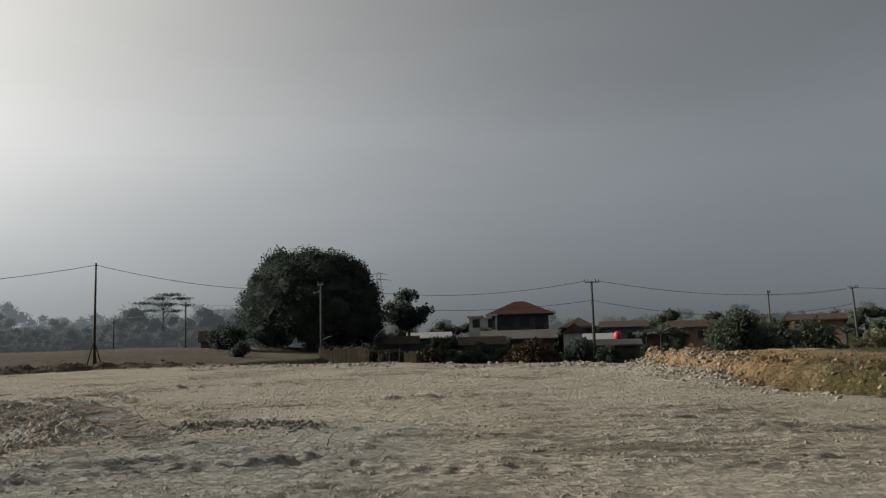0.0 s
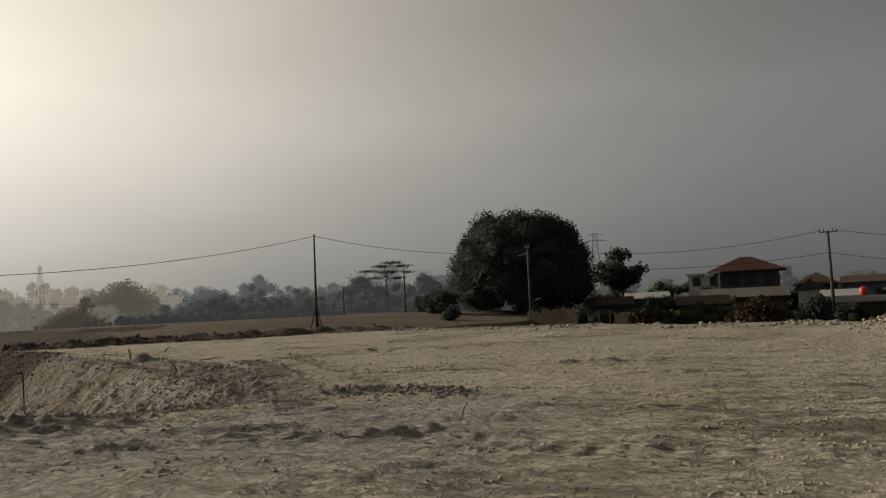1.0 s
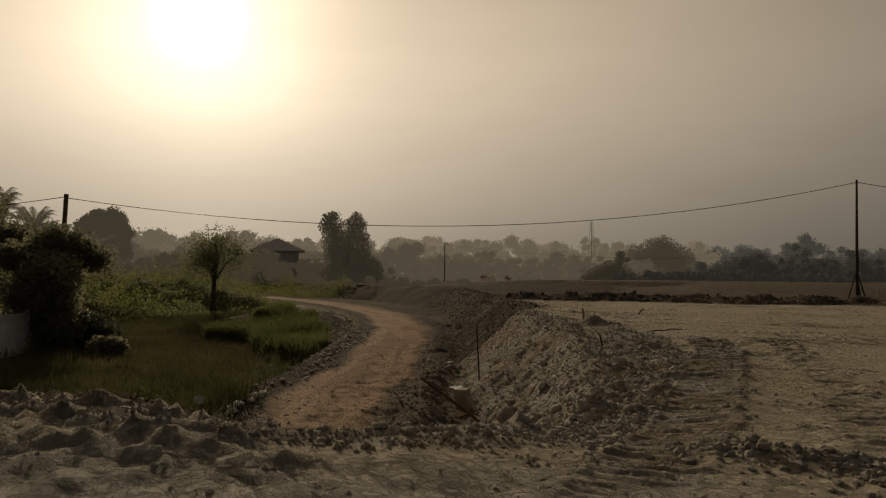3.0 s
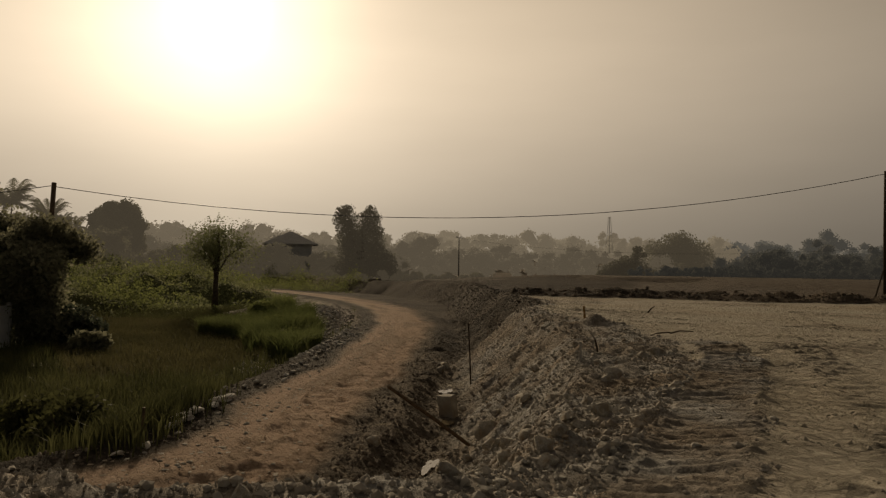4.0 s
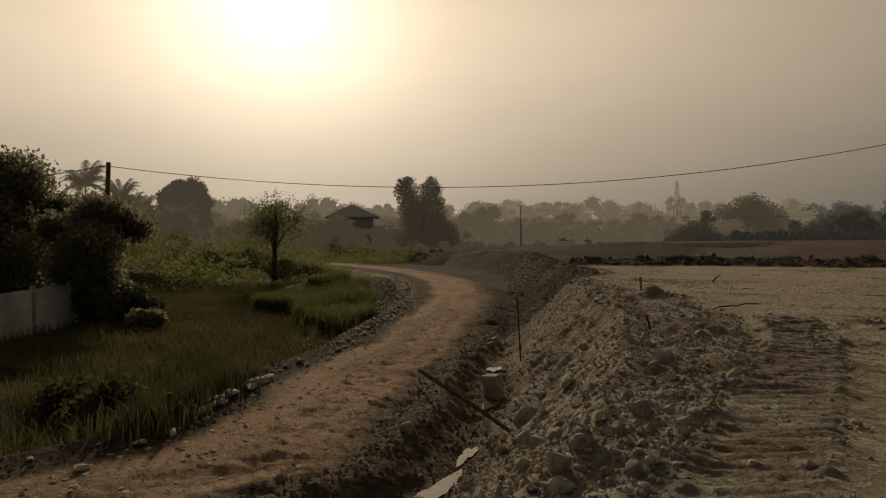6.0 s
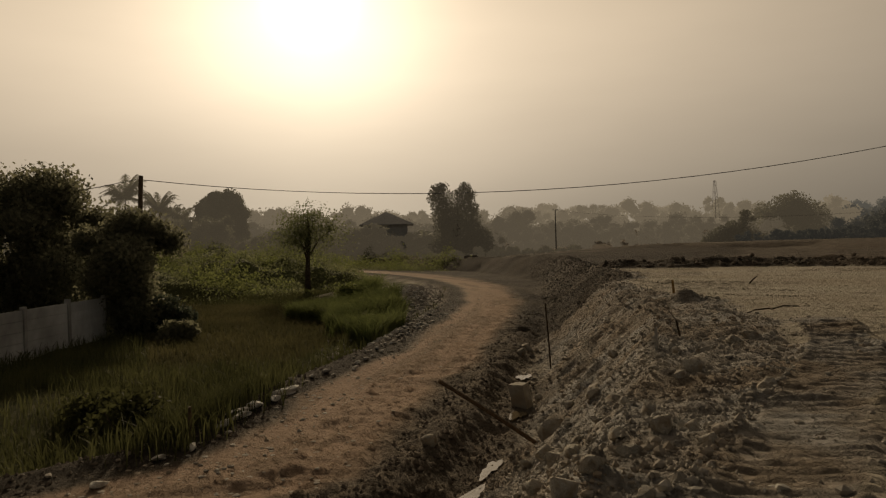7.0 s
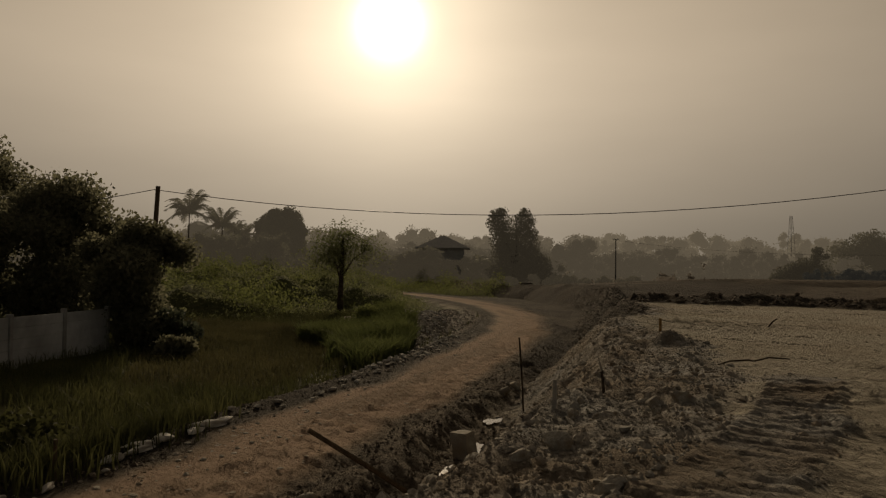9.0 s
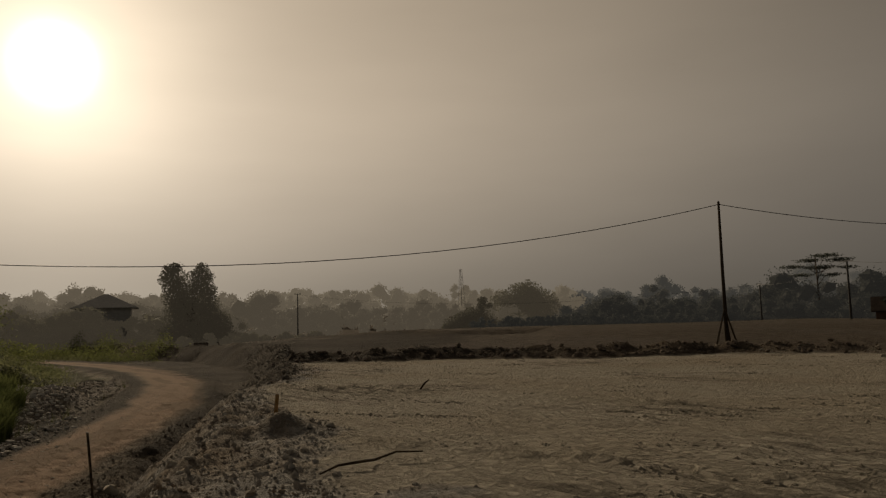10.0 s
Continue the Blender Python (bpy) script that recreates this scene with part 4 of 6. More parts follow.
def stone(x, y, size, seed, label="rough pale limestone lump lying in the rubble", sink=0.35, group="rubble stones", squash=1.0):
    g = np.random.default_rng(seed)
    ob = new("stone", ROCKS[seed % 8])
    sc = Vector((size, size * g.uniform(0.75, 1.1), size * squash * g.uniform(0.8, 1.1)))
    ob.matrix_basis = Matrix.LocRotScale((x, y, height(x, y) + sc.z * (0.7 - sink * 1.4)), Euler((g.normal() * 0.25, g.normal() * 0.25, g.uniform(0, 6.28))), sc)
    return tagged(ob, label, "stone", group)


PICKED = [(-12.2, 16.5, 0.27), (-8.39, 14.48, 0.12), (-10.32, 15.32, 0.15), (-13.2, 17.9, 0.19), (-11.44, 16.67, 0.13), (-7.6, 14.36, 0.09), (-6.95, 14.0, 0.12), (-6.7, 13.56, 0.10), (-6.45, 13.2, 0.11), (-6.2, 13.05, 0.09),
          (-9.55, 16.75, 0.17), (-9.1, 16.2, 0.11), (-7.41, 14.63, 0.12), (-7.34, 14.85, 0.10), (-8.03, 14.99, 0.10), (-14.12, 15.37, 0.17), (-23.6, 22.3, 0.24), (-22.6, 21.6, 0.2), (-6.95, 14.67, 0.09), (-6.17, 13.54, 0.08),
          (-17.88, 21.36, 0.13), (-10.54, 18.25, 0.11), (-10.59, 18.61, 0.13), (-17.27, 19.18, 0.13), (-14.23, 18.05, 0.12), (-11.58, 15.73, 0.10), (-8.9, 14.6, 0.13), (-9.4, 14.9, 0.12), (-7.9, 13.9, 0.12), (-7.2, 13.3, 0.11)]
for k, (x, y, sz) in enumerate(PICKED):
    stone(x, y, sz, 100 + k, "large rounded limestone boulder half sunk in the slope" if sz > 0.25 else "rough pale limestone lump lying in the rubble")


off_track = lambda x, y: along(x, y, TRACKS[0][2])[0] > 0.42


def scatter(n, gen, test, x0, x1, y0, y1):
    """Random spots in a stretch of ground where test(x, y, zones) is likely."""
    got = []
    while sum(len(g) for g in got) < n:
        x, y = gen.uniform(x0, x1, 4 * n), gen.uniform(y0, y1, 4 * n)
        z, zn = lay(x, y)
        ok = gen.random(4 * n) < test(x, y, zn)
        got.append(np.column_stack((x, y, z))[ok])
    return np.concatenate(got)[:n]


gen = np.random.default_rng(91)
near_slope = lambda x, y, zn: off_track(x, y) * np.where(inside(x, y, HIGH), 0.08, 1.0) * zn["slope"] * np.exp(-np.hypot(x + 6, y - 13) / 9) + 0.06 * zn["slope"]
for k, (x, y, z) in enumerate(scatter(170, gen, near_slope, -34, -3, 5, 33)):
    stone(x, y, 0.04 + 0.10 * gen.random() ** 3, 400 + k)


def pebbles(name, label, pts, lo, hi, gen, material, flat=0.7, power=2.5, kind="stuff", ball_kind=1):
    """Many small broken stones in one mesh: jittered eight-cornered lumps."""
    n = len(pts)
    s = lo + (hi - lo) * gen.random(n) ** power
    u, f = BALLS[ball_kind]
    m = len(u)
    v = u[None] * 1.25 * (1 + 0.34 * gen.uniform(-1, 1, (n, m, 1))) * (1 + 0.15 * gen.uniform(-1, 1, (n, m, 3)))
    a = gen.uniform(0, math.tau, n)
    ca, sa = np.cos(a)[:, None], np.sin(a)[:, None]
    vx, vy = v[:, :, 0] * ca - v[:, :, 1] * sa, v[:, :, 0] * sa + v[:, :, 1] * ca
    w = np.stack((vx, vy * gen.uniform(0.6, 1, n)[:, None], v[:, :, 2] * flat), axis=2) * (s * 0.62)[:, None, None] + pts[:, None, :]
    w[:, :, 2] += (s * 0.62 * flat * 0.3)[:, None]
    faces = (np.arange(n)[:, None, None] * m + f[None]).reshape(-1, 3)
    return tagged(new(name, mesh_of(name, w.reshape(-1, 3), faces, material)), label, "stones", kind=kind)


KERB = surface("kerb_stone", (0.34, 0.32, 0.29), (0.55, 0.53, 0.49), 8, 0.9, 0.5, 0.02, (0.25, 0.22, 0.18), vary=0.5)
WHITE_KERB = surface("white_kerb_stone", (0.5, 0.49, 0.47), (0.78, 0.77, 0.74), 8, 0.9, 0.5, 0.02, (0.34, 0.31, 0.27), vary=0.3)
RUBBLE = surface("rubble_stone", (0.23, 0.213, 0.187), (0.42, 0.395, 0.35), 6, 0.95, 0.5, 0.02, (0.25, 0.20, 0.15))
CLOD = surface("dark_clods", (0.085, 0.069, 0.054), (0.2, 0.165, 0.132), 6, 0.95, 0.5, 0.02)
CRUST = surface("marl_clods", (0.22, 0.197, 0.158), (0.38, 0.345, 0.285), 6, 0.95, 0.5, 0.02)
on_slope = lambda x, y, zn: zn["slope"] * (np.exp(-np.hypot(x + 6, y - 13) / 8) + 0.12) * np.where(off_track(x, y), 1, 0.1)
pebbles("slope_rubble", "loose rubble and small stones covering the slope", scatter(6000, gen, on_slope, -36, -2, 4, 34), 0.02, 0.07, gen, RUBBLE, 0.75, 2.6)
pebbles("slope_gravel", "fine grey gravel covering the slope", scatter(30000, gen, on_slope, -36, -2, 4, 34), 0.008, 0.028, gen, RUBBLE, 0.8, 1.5, ball_kind=0)
pebbles("ditch_rubble", "dark wet clods and stones along the ditch", scatter(5500, gen, lambda x, y, zn: zn["dark"] * (zn["road"] < 0.08) * (x > -34) * (np.exp(-np.hypot(x + 11, y - 14) / 8) + 0.1), -34, -8, 4, 30), 0.014, 0.075, gen, CLOD, 0.7, 2.4, ball_kind=0)
pebbles("ground_clods", "small dry clods strewn over the marl ground", scatter(8000, gen, lambda x, y, zn: (1 - zn["slope"]) * (x > -30) * np.clip(0.12 + 1.6 * value_noise(x * 0.5 + y * 0.2, y * 1.3), 0.03, 1) * np.exp(-np.hypot(x + 1, y - 11) / 11) * (zn["road"] + zn["dark"] + zn["grass"] + zn["terrace"] < 0.2), -26, 9, 5, 42), 0.006, 0.03, gen, CRUST, 0.5, 2.6, ball_kind=0)
blade = np.array([math.cos(0.3), math.sin(0.3)])               # the way along which the blade has scraped
spots = scatter(420, gen, lambda x, y, zn: (1 - zn["slope"]) * inside(x, y, HIGH) * (0.25 + 0.75 * zn["worn"]) * np.clip(16 / np.hypot(x + 2, y - 8), 0.25, 1), -29, 13, 6, 44)
heaped = []
for cx, cy, cz in spots:
    k = int(gen.integers(14, 50))
    run_, wide_ = gen.normal(0, gen.uniform(0.12, 0.55), k), gen.normal(0, gen.uniform(0.03, 0.12), k)
    px, py = cx + blade[0] * run_ - blade[1] * wide_, cy + blade[1] * run_ + blade[0] * wide_
    heaped.append(np.column_stack((px, py, lay(px, py)[0])))
pebbles("scrape_clods", "loose clods left in short rows by the blade on the marl", np.concatenate(heaped), 0.008, 0.042, gen, CRUST, 0.6, 2.2, ball_kind=0)
pebbles("windrow_clods", "low windrow of dark grey clods on the marl", scatter(900, gen, lambda x, y, zn: np.exp(-(along(x, y, RIDGE)[0] / 0.26) ** 2), -5.5, -1.5, 11.8, 13.8), 0.012, 0.065, gen, surface("windrow_soil", (0.15, 0.138, 0.12), (0.29, 0.27, 0.24), 6, 0.95, 0.5, 0.02), 0.75, 1.8)
pebbles("edge_stones", "pale broken stones along the far edge of the building ground", scatter(520, gen, lambda x, y, zn: np.exp(-(along(x, y, NORTH[5:])[0] / 1.6) ** 2) * np.clip(0.3 + 2 * value_noise(x * 0.6, y * 0.6), 0.05, 1), -16, 7, 28, 45), 0.03, 0.17, gen, CRUST, 0.7, 1.8)
pebbles("heap_stones", "heap of pale broken limestone at the cut bank", scatter(2200, gen, lambda x, y, zn: np.exp(-(along(x, y, [(6.7, 30), (7.0, 26), (7.1, 22.5)])[0] / 0.8) ** 2) + 0.12 * np.exp(-(along(x, y, [(6.6, 22), (7.0, 18.5), (8.0, 16)])[0] / 0.5) ** 2), 4, 11, 14, 33), 0.015, 0.10, gen, CRUST, 0.75, 2.8)
pebbles("bank_clods", "reddish clods and stones on the cut bank", scatter(1300, gen, lambda x, y, zn: zn["red"] * np.exp(-along(x, y, EAST)[0] / 1.5), 6, 14, 12, 32), 0.02, 0.10, gen, surface("red_clods", (0.17, 0.11, 0.063), (0.31, 0.215, 0.13), 6, 0.95, 0.5, 0.02), 0.7, 2.2)
pebbles("far_rubble", "dark grey rubble on the slope past the mound", scatter(5000, gen, lambda x, y, zn: zn["slope"] * (zn["dark"] > 0.3) * (zn["road"] < 0.1) * (x < -19), -70, -19, 20, 52), 0.02, 0.12, gen, surface("grey_clods", (0.11, 0.10, 0.087), (0.25, 0.225, 0.195), 6, 0.95, 0.5, 0.02), 0.7, 2.6)
pebbles("spoil_clods", "dark clods on the spoil bank behind the building ground", scatter(1500, gen, lambda x, y, zn: (along(x, y, NORTH[:7])[0] < 3) * zn["terrace"], -36, -12, 30, 48), 0.04, 0.17, gen, CLOD, 0.7, 2.6)
pebbles("road_flakes", "flat stone flakes and gravel lying on the dirt road", scatter(900, gen, lambda x, y, zn: zn["road"] * np.exp(-np.hypot(x + 12, y - 12) / 9), -32, -10, 3, 25), 0.015, 0.09, gen, RUBBLE, 0.16, 2.6)
pebbles("verge_gravel", "grey gravel on the field side of the road", scatter(900, gen, lambda x, y, zn: (zn["dark"] > 0.1) * (along(x, y, ROAD)[2] > 0) * (np.exp(-np.hypot(x + 16, y - 12) / 9) + 0.15), -50, -12, 3, 33), 0.02, 0.10, gen, RUBBLE, 0.4, 2.4)
pebbles("stone_tip", "tipped heap of grey stones beside the road bend", scatter(1500, gen, lambda x, y, zn: np.exp(-(along(x, y, [(-29, 18.8), (-34, 22.0), (-38.5, 24.3), (-44, 25.6), (-52, 27)])[0] / 1.1) ** 2) * (zn["road"] < 0.05), -64, -27, 17, 31), 0.05, 0.2, gen, KERB, 0.6, 2.0)

# ridges pressed by a bulldozer's chain
def cleats(name, label, line, pitch, half_w, rise, seed, start=0.0, stop=99.0):
    g = np.random.default_rng(seed)
    prof = np.array([(-0.5, -0.25), (-0.34, 0.15), (-0.16, 0.8), (0.0, 1.0), (0.12, 0.75), (0.26, 0.1), (0.42, -0.25)])
    across = np.linspace(-1, 1, 26)
    pts = np.array(line)
    seg = np.hypot(*np.diff(pts, axis=0).T)
    dist = np.concatenate(([0], np.cumsum(seg)))
    bars, rises = [], []
    s_ = max(start, pitch)
    while s_ < min(stop, dist[-1] - pitch):
        c = np.array([np.interp(s_ + np.array([-0.3, 0, 0.3]), dist, pts[:, k]) for k in (0, 1)])
        d = c[:, 2] - c[:, 0]; d = d / np.hypot(*d)
        n_ = np.array([-d[1], d[0]])
        wv = 0.05 * value_noise(across * 2 + s_ * 9, across * 0 + s_ * 5) * 2
        sh = 0.03 * g.normal()
        hgt = np.clip(0.9 + 1.0 * value_noise(across * 2.2 + s_ * 3, across * 0.3 + s_ * 2.1), 0.2, 1.4) * np.clip((1 - np.abs(across)) * 6, 0, 1) * g.uniform(0.6, 1.15)
        bx = c[0, 1] + n_[0] * across[:, None] * half_w + d[0] * (prof[None, :, 0] * pitch + (wv + sh)[:, None])
        by = c[1, 1] + n_[1] * across[:, None] * half_w + d[1] * (prof[None, :, 0] * pitch + (wv + sh)[:, None])
        bars.append(np.stack((bx, by), axis=2))
        rises.append(prof[None, :, 1] * rise * np.where(prof[None, :, 1] < 0, 0.6, hgt[:, None] * (1 + 0.35 * g.uniform(-1, 1, (26, 7)))))
        s_ += pitch * g.uniform(0.93, 1.08)
    t = root(name, 0, 0, 0, label, "track marks", kind="structure")
    i, j = np.meshgrid(np.arange(25), np.arange(6), indexing="ij")
    q = (i * 7 + j).ravel()
    quads = np.column_stack((q, q + 1, q + 8, q + 7))
    b = np.array(bars)
    z_all, zn = lay(b[..., 0].ravel(), b[..., 1].ravel())
    m = 26 * 7
    for k in range(len(b)):
        v = np.column_stack((b[k, ..., 0].ravel(), b[k, ..., 1].ravel(), z_all[k * m:(k + 1) * m] + rises[k].ravel()))
        me = mesh_of("ridge", v, quads, SOIL, True)
        for key, val in zn.items():
            me.attributes.new(key, "FLOAT", "POINT").data.foreach_set("value", val[k * m:(k + 1) * m].astype(np.float32))
        part("ridge", me, None, t)


cleats("track_ridges", "rows of ridges pressed into the marl by a bulldozer's chain", TRACKS[0][2], 0.18, 0.44, 0.027, 5)
cleats("track_prints", "row of short prints of a bulldozer's chain in the grey marl", TRACKS[2][2], 0.3, 0.3, 0.014, 7)
cleats("faint_track_ridges", "faint ridges of a second chain track in the marl", TRACKS[1][2], 0.2, 0.33, 0.02, 6)

# kerb stones on the field side of the road
CURB = [(-14.9, 10.6), (-16.34, 12.0), (-18.45, 13.06), (-20.65, 14.45), (-22.96, 16.42), (-25.51, 18.16), (-32.41, 21.99), (-39.98, 26.03)]
KERB_MESHES = []
for k in range(5):
    me = ROCKS[k].copy(); me.materials.clear(); me.materials.append(KERB); KERB_MESHES.append(me)
WHITE_MESHES = []
for k in range(5):
    me = ROCKS[k].copy(); me.materials.clear(); me.materials.append(WHITE_KERB); WHITE_MESHES.append(me)
run = 0.0
for (ax, ay), (bx, by) in zip(CURB, CURB[1:]):
    n = math.hypot(bx - ax, by - ay)
    at = 0.0
    while at < n:
        white = -21.0 < ax + (bx - ax) * at / n < -17.2
        sz = gen.uniform(0.17, 0.25) if white else gen.uniform(0.05, 0.16)
        x, y = ax + (bx - ax) * at / n + gen.normal() * (0.05 if white else 0.16), ay + (by - ay) * at / n + gen.normal() * (0.05 if white else 0.16)
        ob = new("kerb_stone", (WHITE_MESHES if white else KERB_MESHES)[int(gen.integers(5))])
        ob.matrix_basis = Matrix.LocRotScale((x, y, height(x, y) + 0.05), Euler((gen.normal() * 0.1, gen.normal() * 0.1, math.atan2(by - ay, bx - ax) + gen.normal() * 0.2)), Vector((sz * (2.3 if white else 1.5), sz * 0.75, sz * 0.55)))
        tagged(ob, "whitish rough kerb stone edging the dirt road" if white else "grey rough kerb stone edging the dirt road", "kerb stone", "kerb stones along the road")
        at += sz * (3.2 if white else gen.uniform(2.5, 7.0))

# ---- puddles in the ditch ----
wm_, wn_, wl_, wp_ = nodes_of("muddy_water")
wp_.inputs["Base Color"].default_value = (0.12, 0.095, 0.06, 1)
wp_.inputs["Roughness"].default_value = 0.12
wp_.inputs["Specular IOR Level"].default_value = 0.4
bump_on(wn_, wl_, wp_, noise_node(wn_, wl_, wn_.new("ShaderNodeTexCoord").outputs["Object"], 7, 4), 0.35, 0.02)


def puddle(x, y, a, b, turn, z, seed):
    g = np.random.default_rng(seed)
    n = 72
    ph = g.uniform(0, 6.28, 4)
    ring = []
    for k in range(n):
        t = k * math.tau / n
        r = 1 + 0.22 * math.sin(2 * t + ph[0]) + 0.2 * math.sin(3 * t + ph[1]) + 0.14 * math.sin(5 * t + ph[2]) + 0.06 * math.sin(9 * t + ph[3])
        ring.append((a * r * math.cos(t), b * r * math.sin(t), 0))
    verts = ring + [(v[0] * 1.02, v[1] * 1.02, -0.06) for v in ring]
    faces = [list(range(n))] + [[k, n + k, n + (k + 1) % n, (k + 1) % n] for k in range(n)]
    ob = new("puddle", mesh_of("puddle", verts, faces, wm_))
    ob.matrix_basis = pose(x, y, z, 0, 0, turn)
    tagged(ob, "shallow muddy puddle shining in the ditch", "puddle", "puddles in the ditch", "structure")


for k, (x, y, a, b, turn) in enumerate(PUDDLES):
    puddle(x, y, a, b, turn, PUDDLE_Z, 60 + k)

# ---- stakes, log, branch ----
def stick(name, label, category, pts, radii, material, group="", sides=7):
    t = root(name, *pts[0], label, category, group)
    bm = bmesh.new()
    o = Vector(pts[0])
    tube(bm, [Vector(p) - o for p in pts], radii, sides)
    me = bpy.data.meshes.new(name)
    bmesh.ops.recalc_face_normals(bm, faces=bm.faces)
    bm.to_mesh(me); bm.free()
    me.materials.append(material)
    bpy.data.objects.remove(t)
    ob = new(name, me)
    ob.matrix_basis = Matrix.Translation(o)
    return tagged(ob, label, category, group)


STAKE = surface("stake_dark", (0.035, 0.028, 0.022), (0.10, 0.075, 0.05), 14, 0.8, 0.3, 0.01)
ORANGE_WOOD = surface("raw_timber", (0.22, 0.13, 0.05), (0.36, 0.22, 0.10), 14, 0.8, 0.3, 0.01)
z = height(-19.62, 20.85)
stick("survey_stake", "thin dark iron survey stake stuck in the slope's foot", "stake", [(-19.62, 20.85, z - 0.2), (-19.6, 20.78, -1.0), (-19.53, 20.68, -0.17)], [0.022, 0.02, 0.02], STAKE, "survey stakes")
z = height(-16.75, 22.42)
stick("survey_stake", "short raw timber survey stake beside a boulder", "stake", [(-16.75, 22.42, z - 0.1), (-16.88, 22.5, 0.16), (-17.03, 22.6, 0.38)], [0.032, 0.03, 0.028], ORANGE_WOOD, "survey stakes")
z = height(-10.97, 17.38)
stick("survey_stake", "small pale wooden peg in the slope", "stake", [(-10.97, 17.38, z - 0.1), (-11.0, 17.4, z + 0.3)], [0.025, 0.02], KERB, "survey stakes")
z = height(-13.5, 17.0)
stick("timber_log", "long dark timber leaning out of the slope over the ditch", "log", [(-13.52, 17.1, z - 0.06), (-13.45, 16.2, 0.5 * (z - 0.68) - 0.02), (-13.36, 15.27, -0.68)], [0.036, 0.033, 0.03], BAMBOO)
bm = bmesh.new()
box(bm, -0.17, 0.17, -0.14, 0.14, -0.25, 0.25)
bmesh.ops.subdivide_edges(bm, edges=bm.edges, cuts=5, use_grid_fill=True)
for v in bm.verts:
    v.co *= 1 + 0.10 * noise.noise(v.co * 4) + 0.05 * noise.noise(v.co * 11)
    v.co.x *= 1 - 0.18 * v.co.z
me = bpy.data.meshes.new("stone_block")
bm.to_mesh(me); bm.free()
me.materials.append(STONE)
ob = new("stone_block", me)
ob.matrix_basis = pose(-16.85, 18.48, height(-16.85, 18.48) + 0.18, 4, -5, 35)
tagged(ob, "squarish broken limestone block standing between puddles", "stone", "rubble stones")
stick("fallen_branch", "thin dry branch lying on the bare ground", "branch", [(bx, by, height(bx, by) + 0.02 + up_) for bx, by, up_ in ((-12.9, 20.8, 0.0), (-12.99, 21.05, 0.03), (-12.9, 21.3, 0.05), (-13.1, 21.55, 0.02), (-13.08, 21.8, 0.07), (-12.96, 22.05, 0.05))], [0.008, 0.012, 0.014, 0.013, 0.011, 0.007], STAKE)
z = height(-1.36, 10.5)
stick("twig", "small dry twig standing out of the marl", "branch", [(-1.36, 10.5, z - 0.02), (-1.34, 10.52, z + 0.09), (-1.28, 10.5, z + 0.17)], [0.008, 0.007, 0.004], STAKE)
z = height(-19.4, 27.2)
stick("twig", "small dry twig standing out of the marl", "branch", [(-19.4, 27.2, z - 0.02), (-19.3, 27.25, z + 0.12), (-19.1, 27.2, z + 0.2)], [0.02, 0.02, 0.01], STAKE)

z = height(-16.7, 11.95)
stick("marker_post", "thin weathered marker post beside the kerb stones", "post", [(-16.7, 11.95, z - 0.1), (-16.69, 11.96, z + 0.62)], [0.035, 0.03], BAMBOO)
z = height(-19.0, 20.4)
stick("dry_stick", "dry stick lying at the slope's foot", "branch", [(-18.6, 20.9, z + 0.12), (-18.2, 20.4, z + 0.1), (-17.9, 20.1, z + 0.06)], [0.02, 0.018, 0.012], STAKE)
z = height(-11.6, 18.3)
stick("dry_stick", "thin dry stick standing out of the slope", "branch", [(-11.6, 18.3, z - 0.05), (-11.75, 18.35, z + 0.22), (-12.1, 18.5, z + 0.34)], [0.018, 0.015, 0.008], STAKE)


# ---- poles and cables ----
def cable(a, b, sag, r=0.02, label="black overhead cable between poles", n=24):
    pts = [Vector(a).lerp(Vector(b), k / n) - Vector((0, 0, 4 * sag * (k / n) * (1 - k / n))) for k in range(n + 1)]
    stick("overhead_cable", label, "cable", pts, [r] * (n + 1), CABLE, "overhead cables", 5)


def power_pole(x, y, z, top, turn, label, arm=0.75, arm_z=0.12, second=False, lamp=False):
    t = root("power_pole", x, y, z, label, "pole", "power poles", turn)
    h = top - z
    bm = bmesh.new()
    tube(bm, [(0, 0, -0.4), (0, 0, h * 0.5), (0, 0, h)], [0.15, 0.125, 0.10], 10)
    part("post", bm, POLE, t, smooth=True)
    for zz in (h - arm_z,) + ((h - 0.9,) if second else ()):
        bm = bmesh.new()
        box(bm, -arm, arm, -0.16, -0.08, zz - 0.05, zz + 0.05, 0.01)
        part("crossarm", bm, STEEL, t)
        for s in (-0.92, -0.5, 0.5, 0.92):
            bm = bmesh.new()
            tube(bm, [(s * arm, -0.12, zz + 0.05), (s * arm, -0.12, zz + 0.13), (s * arm, -0.12, zz + 0.16), (s * arm, -0.12, zz + 0.26)], [0.02, 0.05, 0.05, 0.03], 6)
            part("insulator", bm, POLE, t)
    if lamp:
        bm = bmesh.new()
        tube(bm, [(0, 0, 2.6), (0.5, -0.1, 2.9), (1.25, -0.2, 3.1)], [0.035, 0.03, 0.03], 6)
        part("bracket", bm, STEEL, t)
    return t


# bamboo-like mast with stays at its foot
t = root("cable_mast", -26.3, 52.1, height(-26.3, 52.1), "thin dark timber mast with struts at its foot", "pole")
h0 = height(-26.3, 52.1)
bm = bmesh.new(); tube(bm, [(0, 0, -0.3), (-0.3, 0.5, 3.6 - h0), (-0.62, 1.1, 7.25 - h0)], [0.10, 0.085, 0.06], 8)
part("mast", bm, STAKE, t, smooth=True)
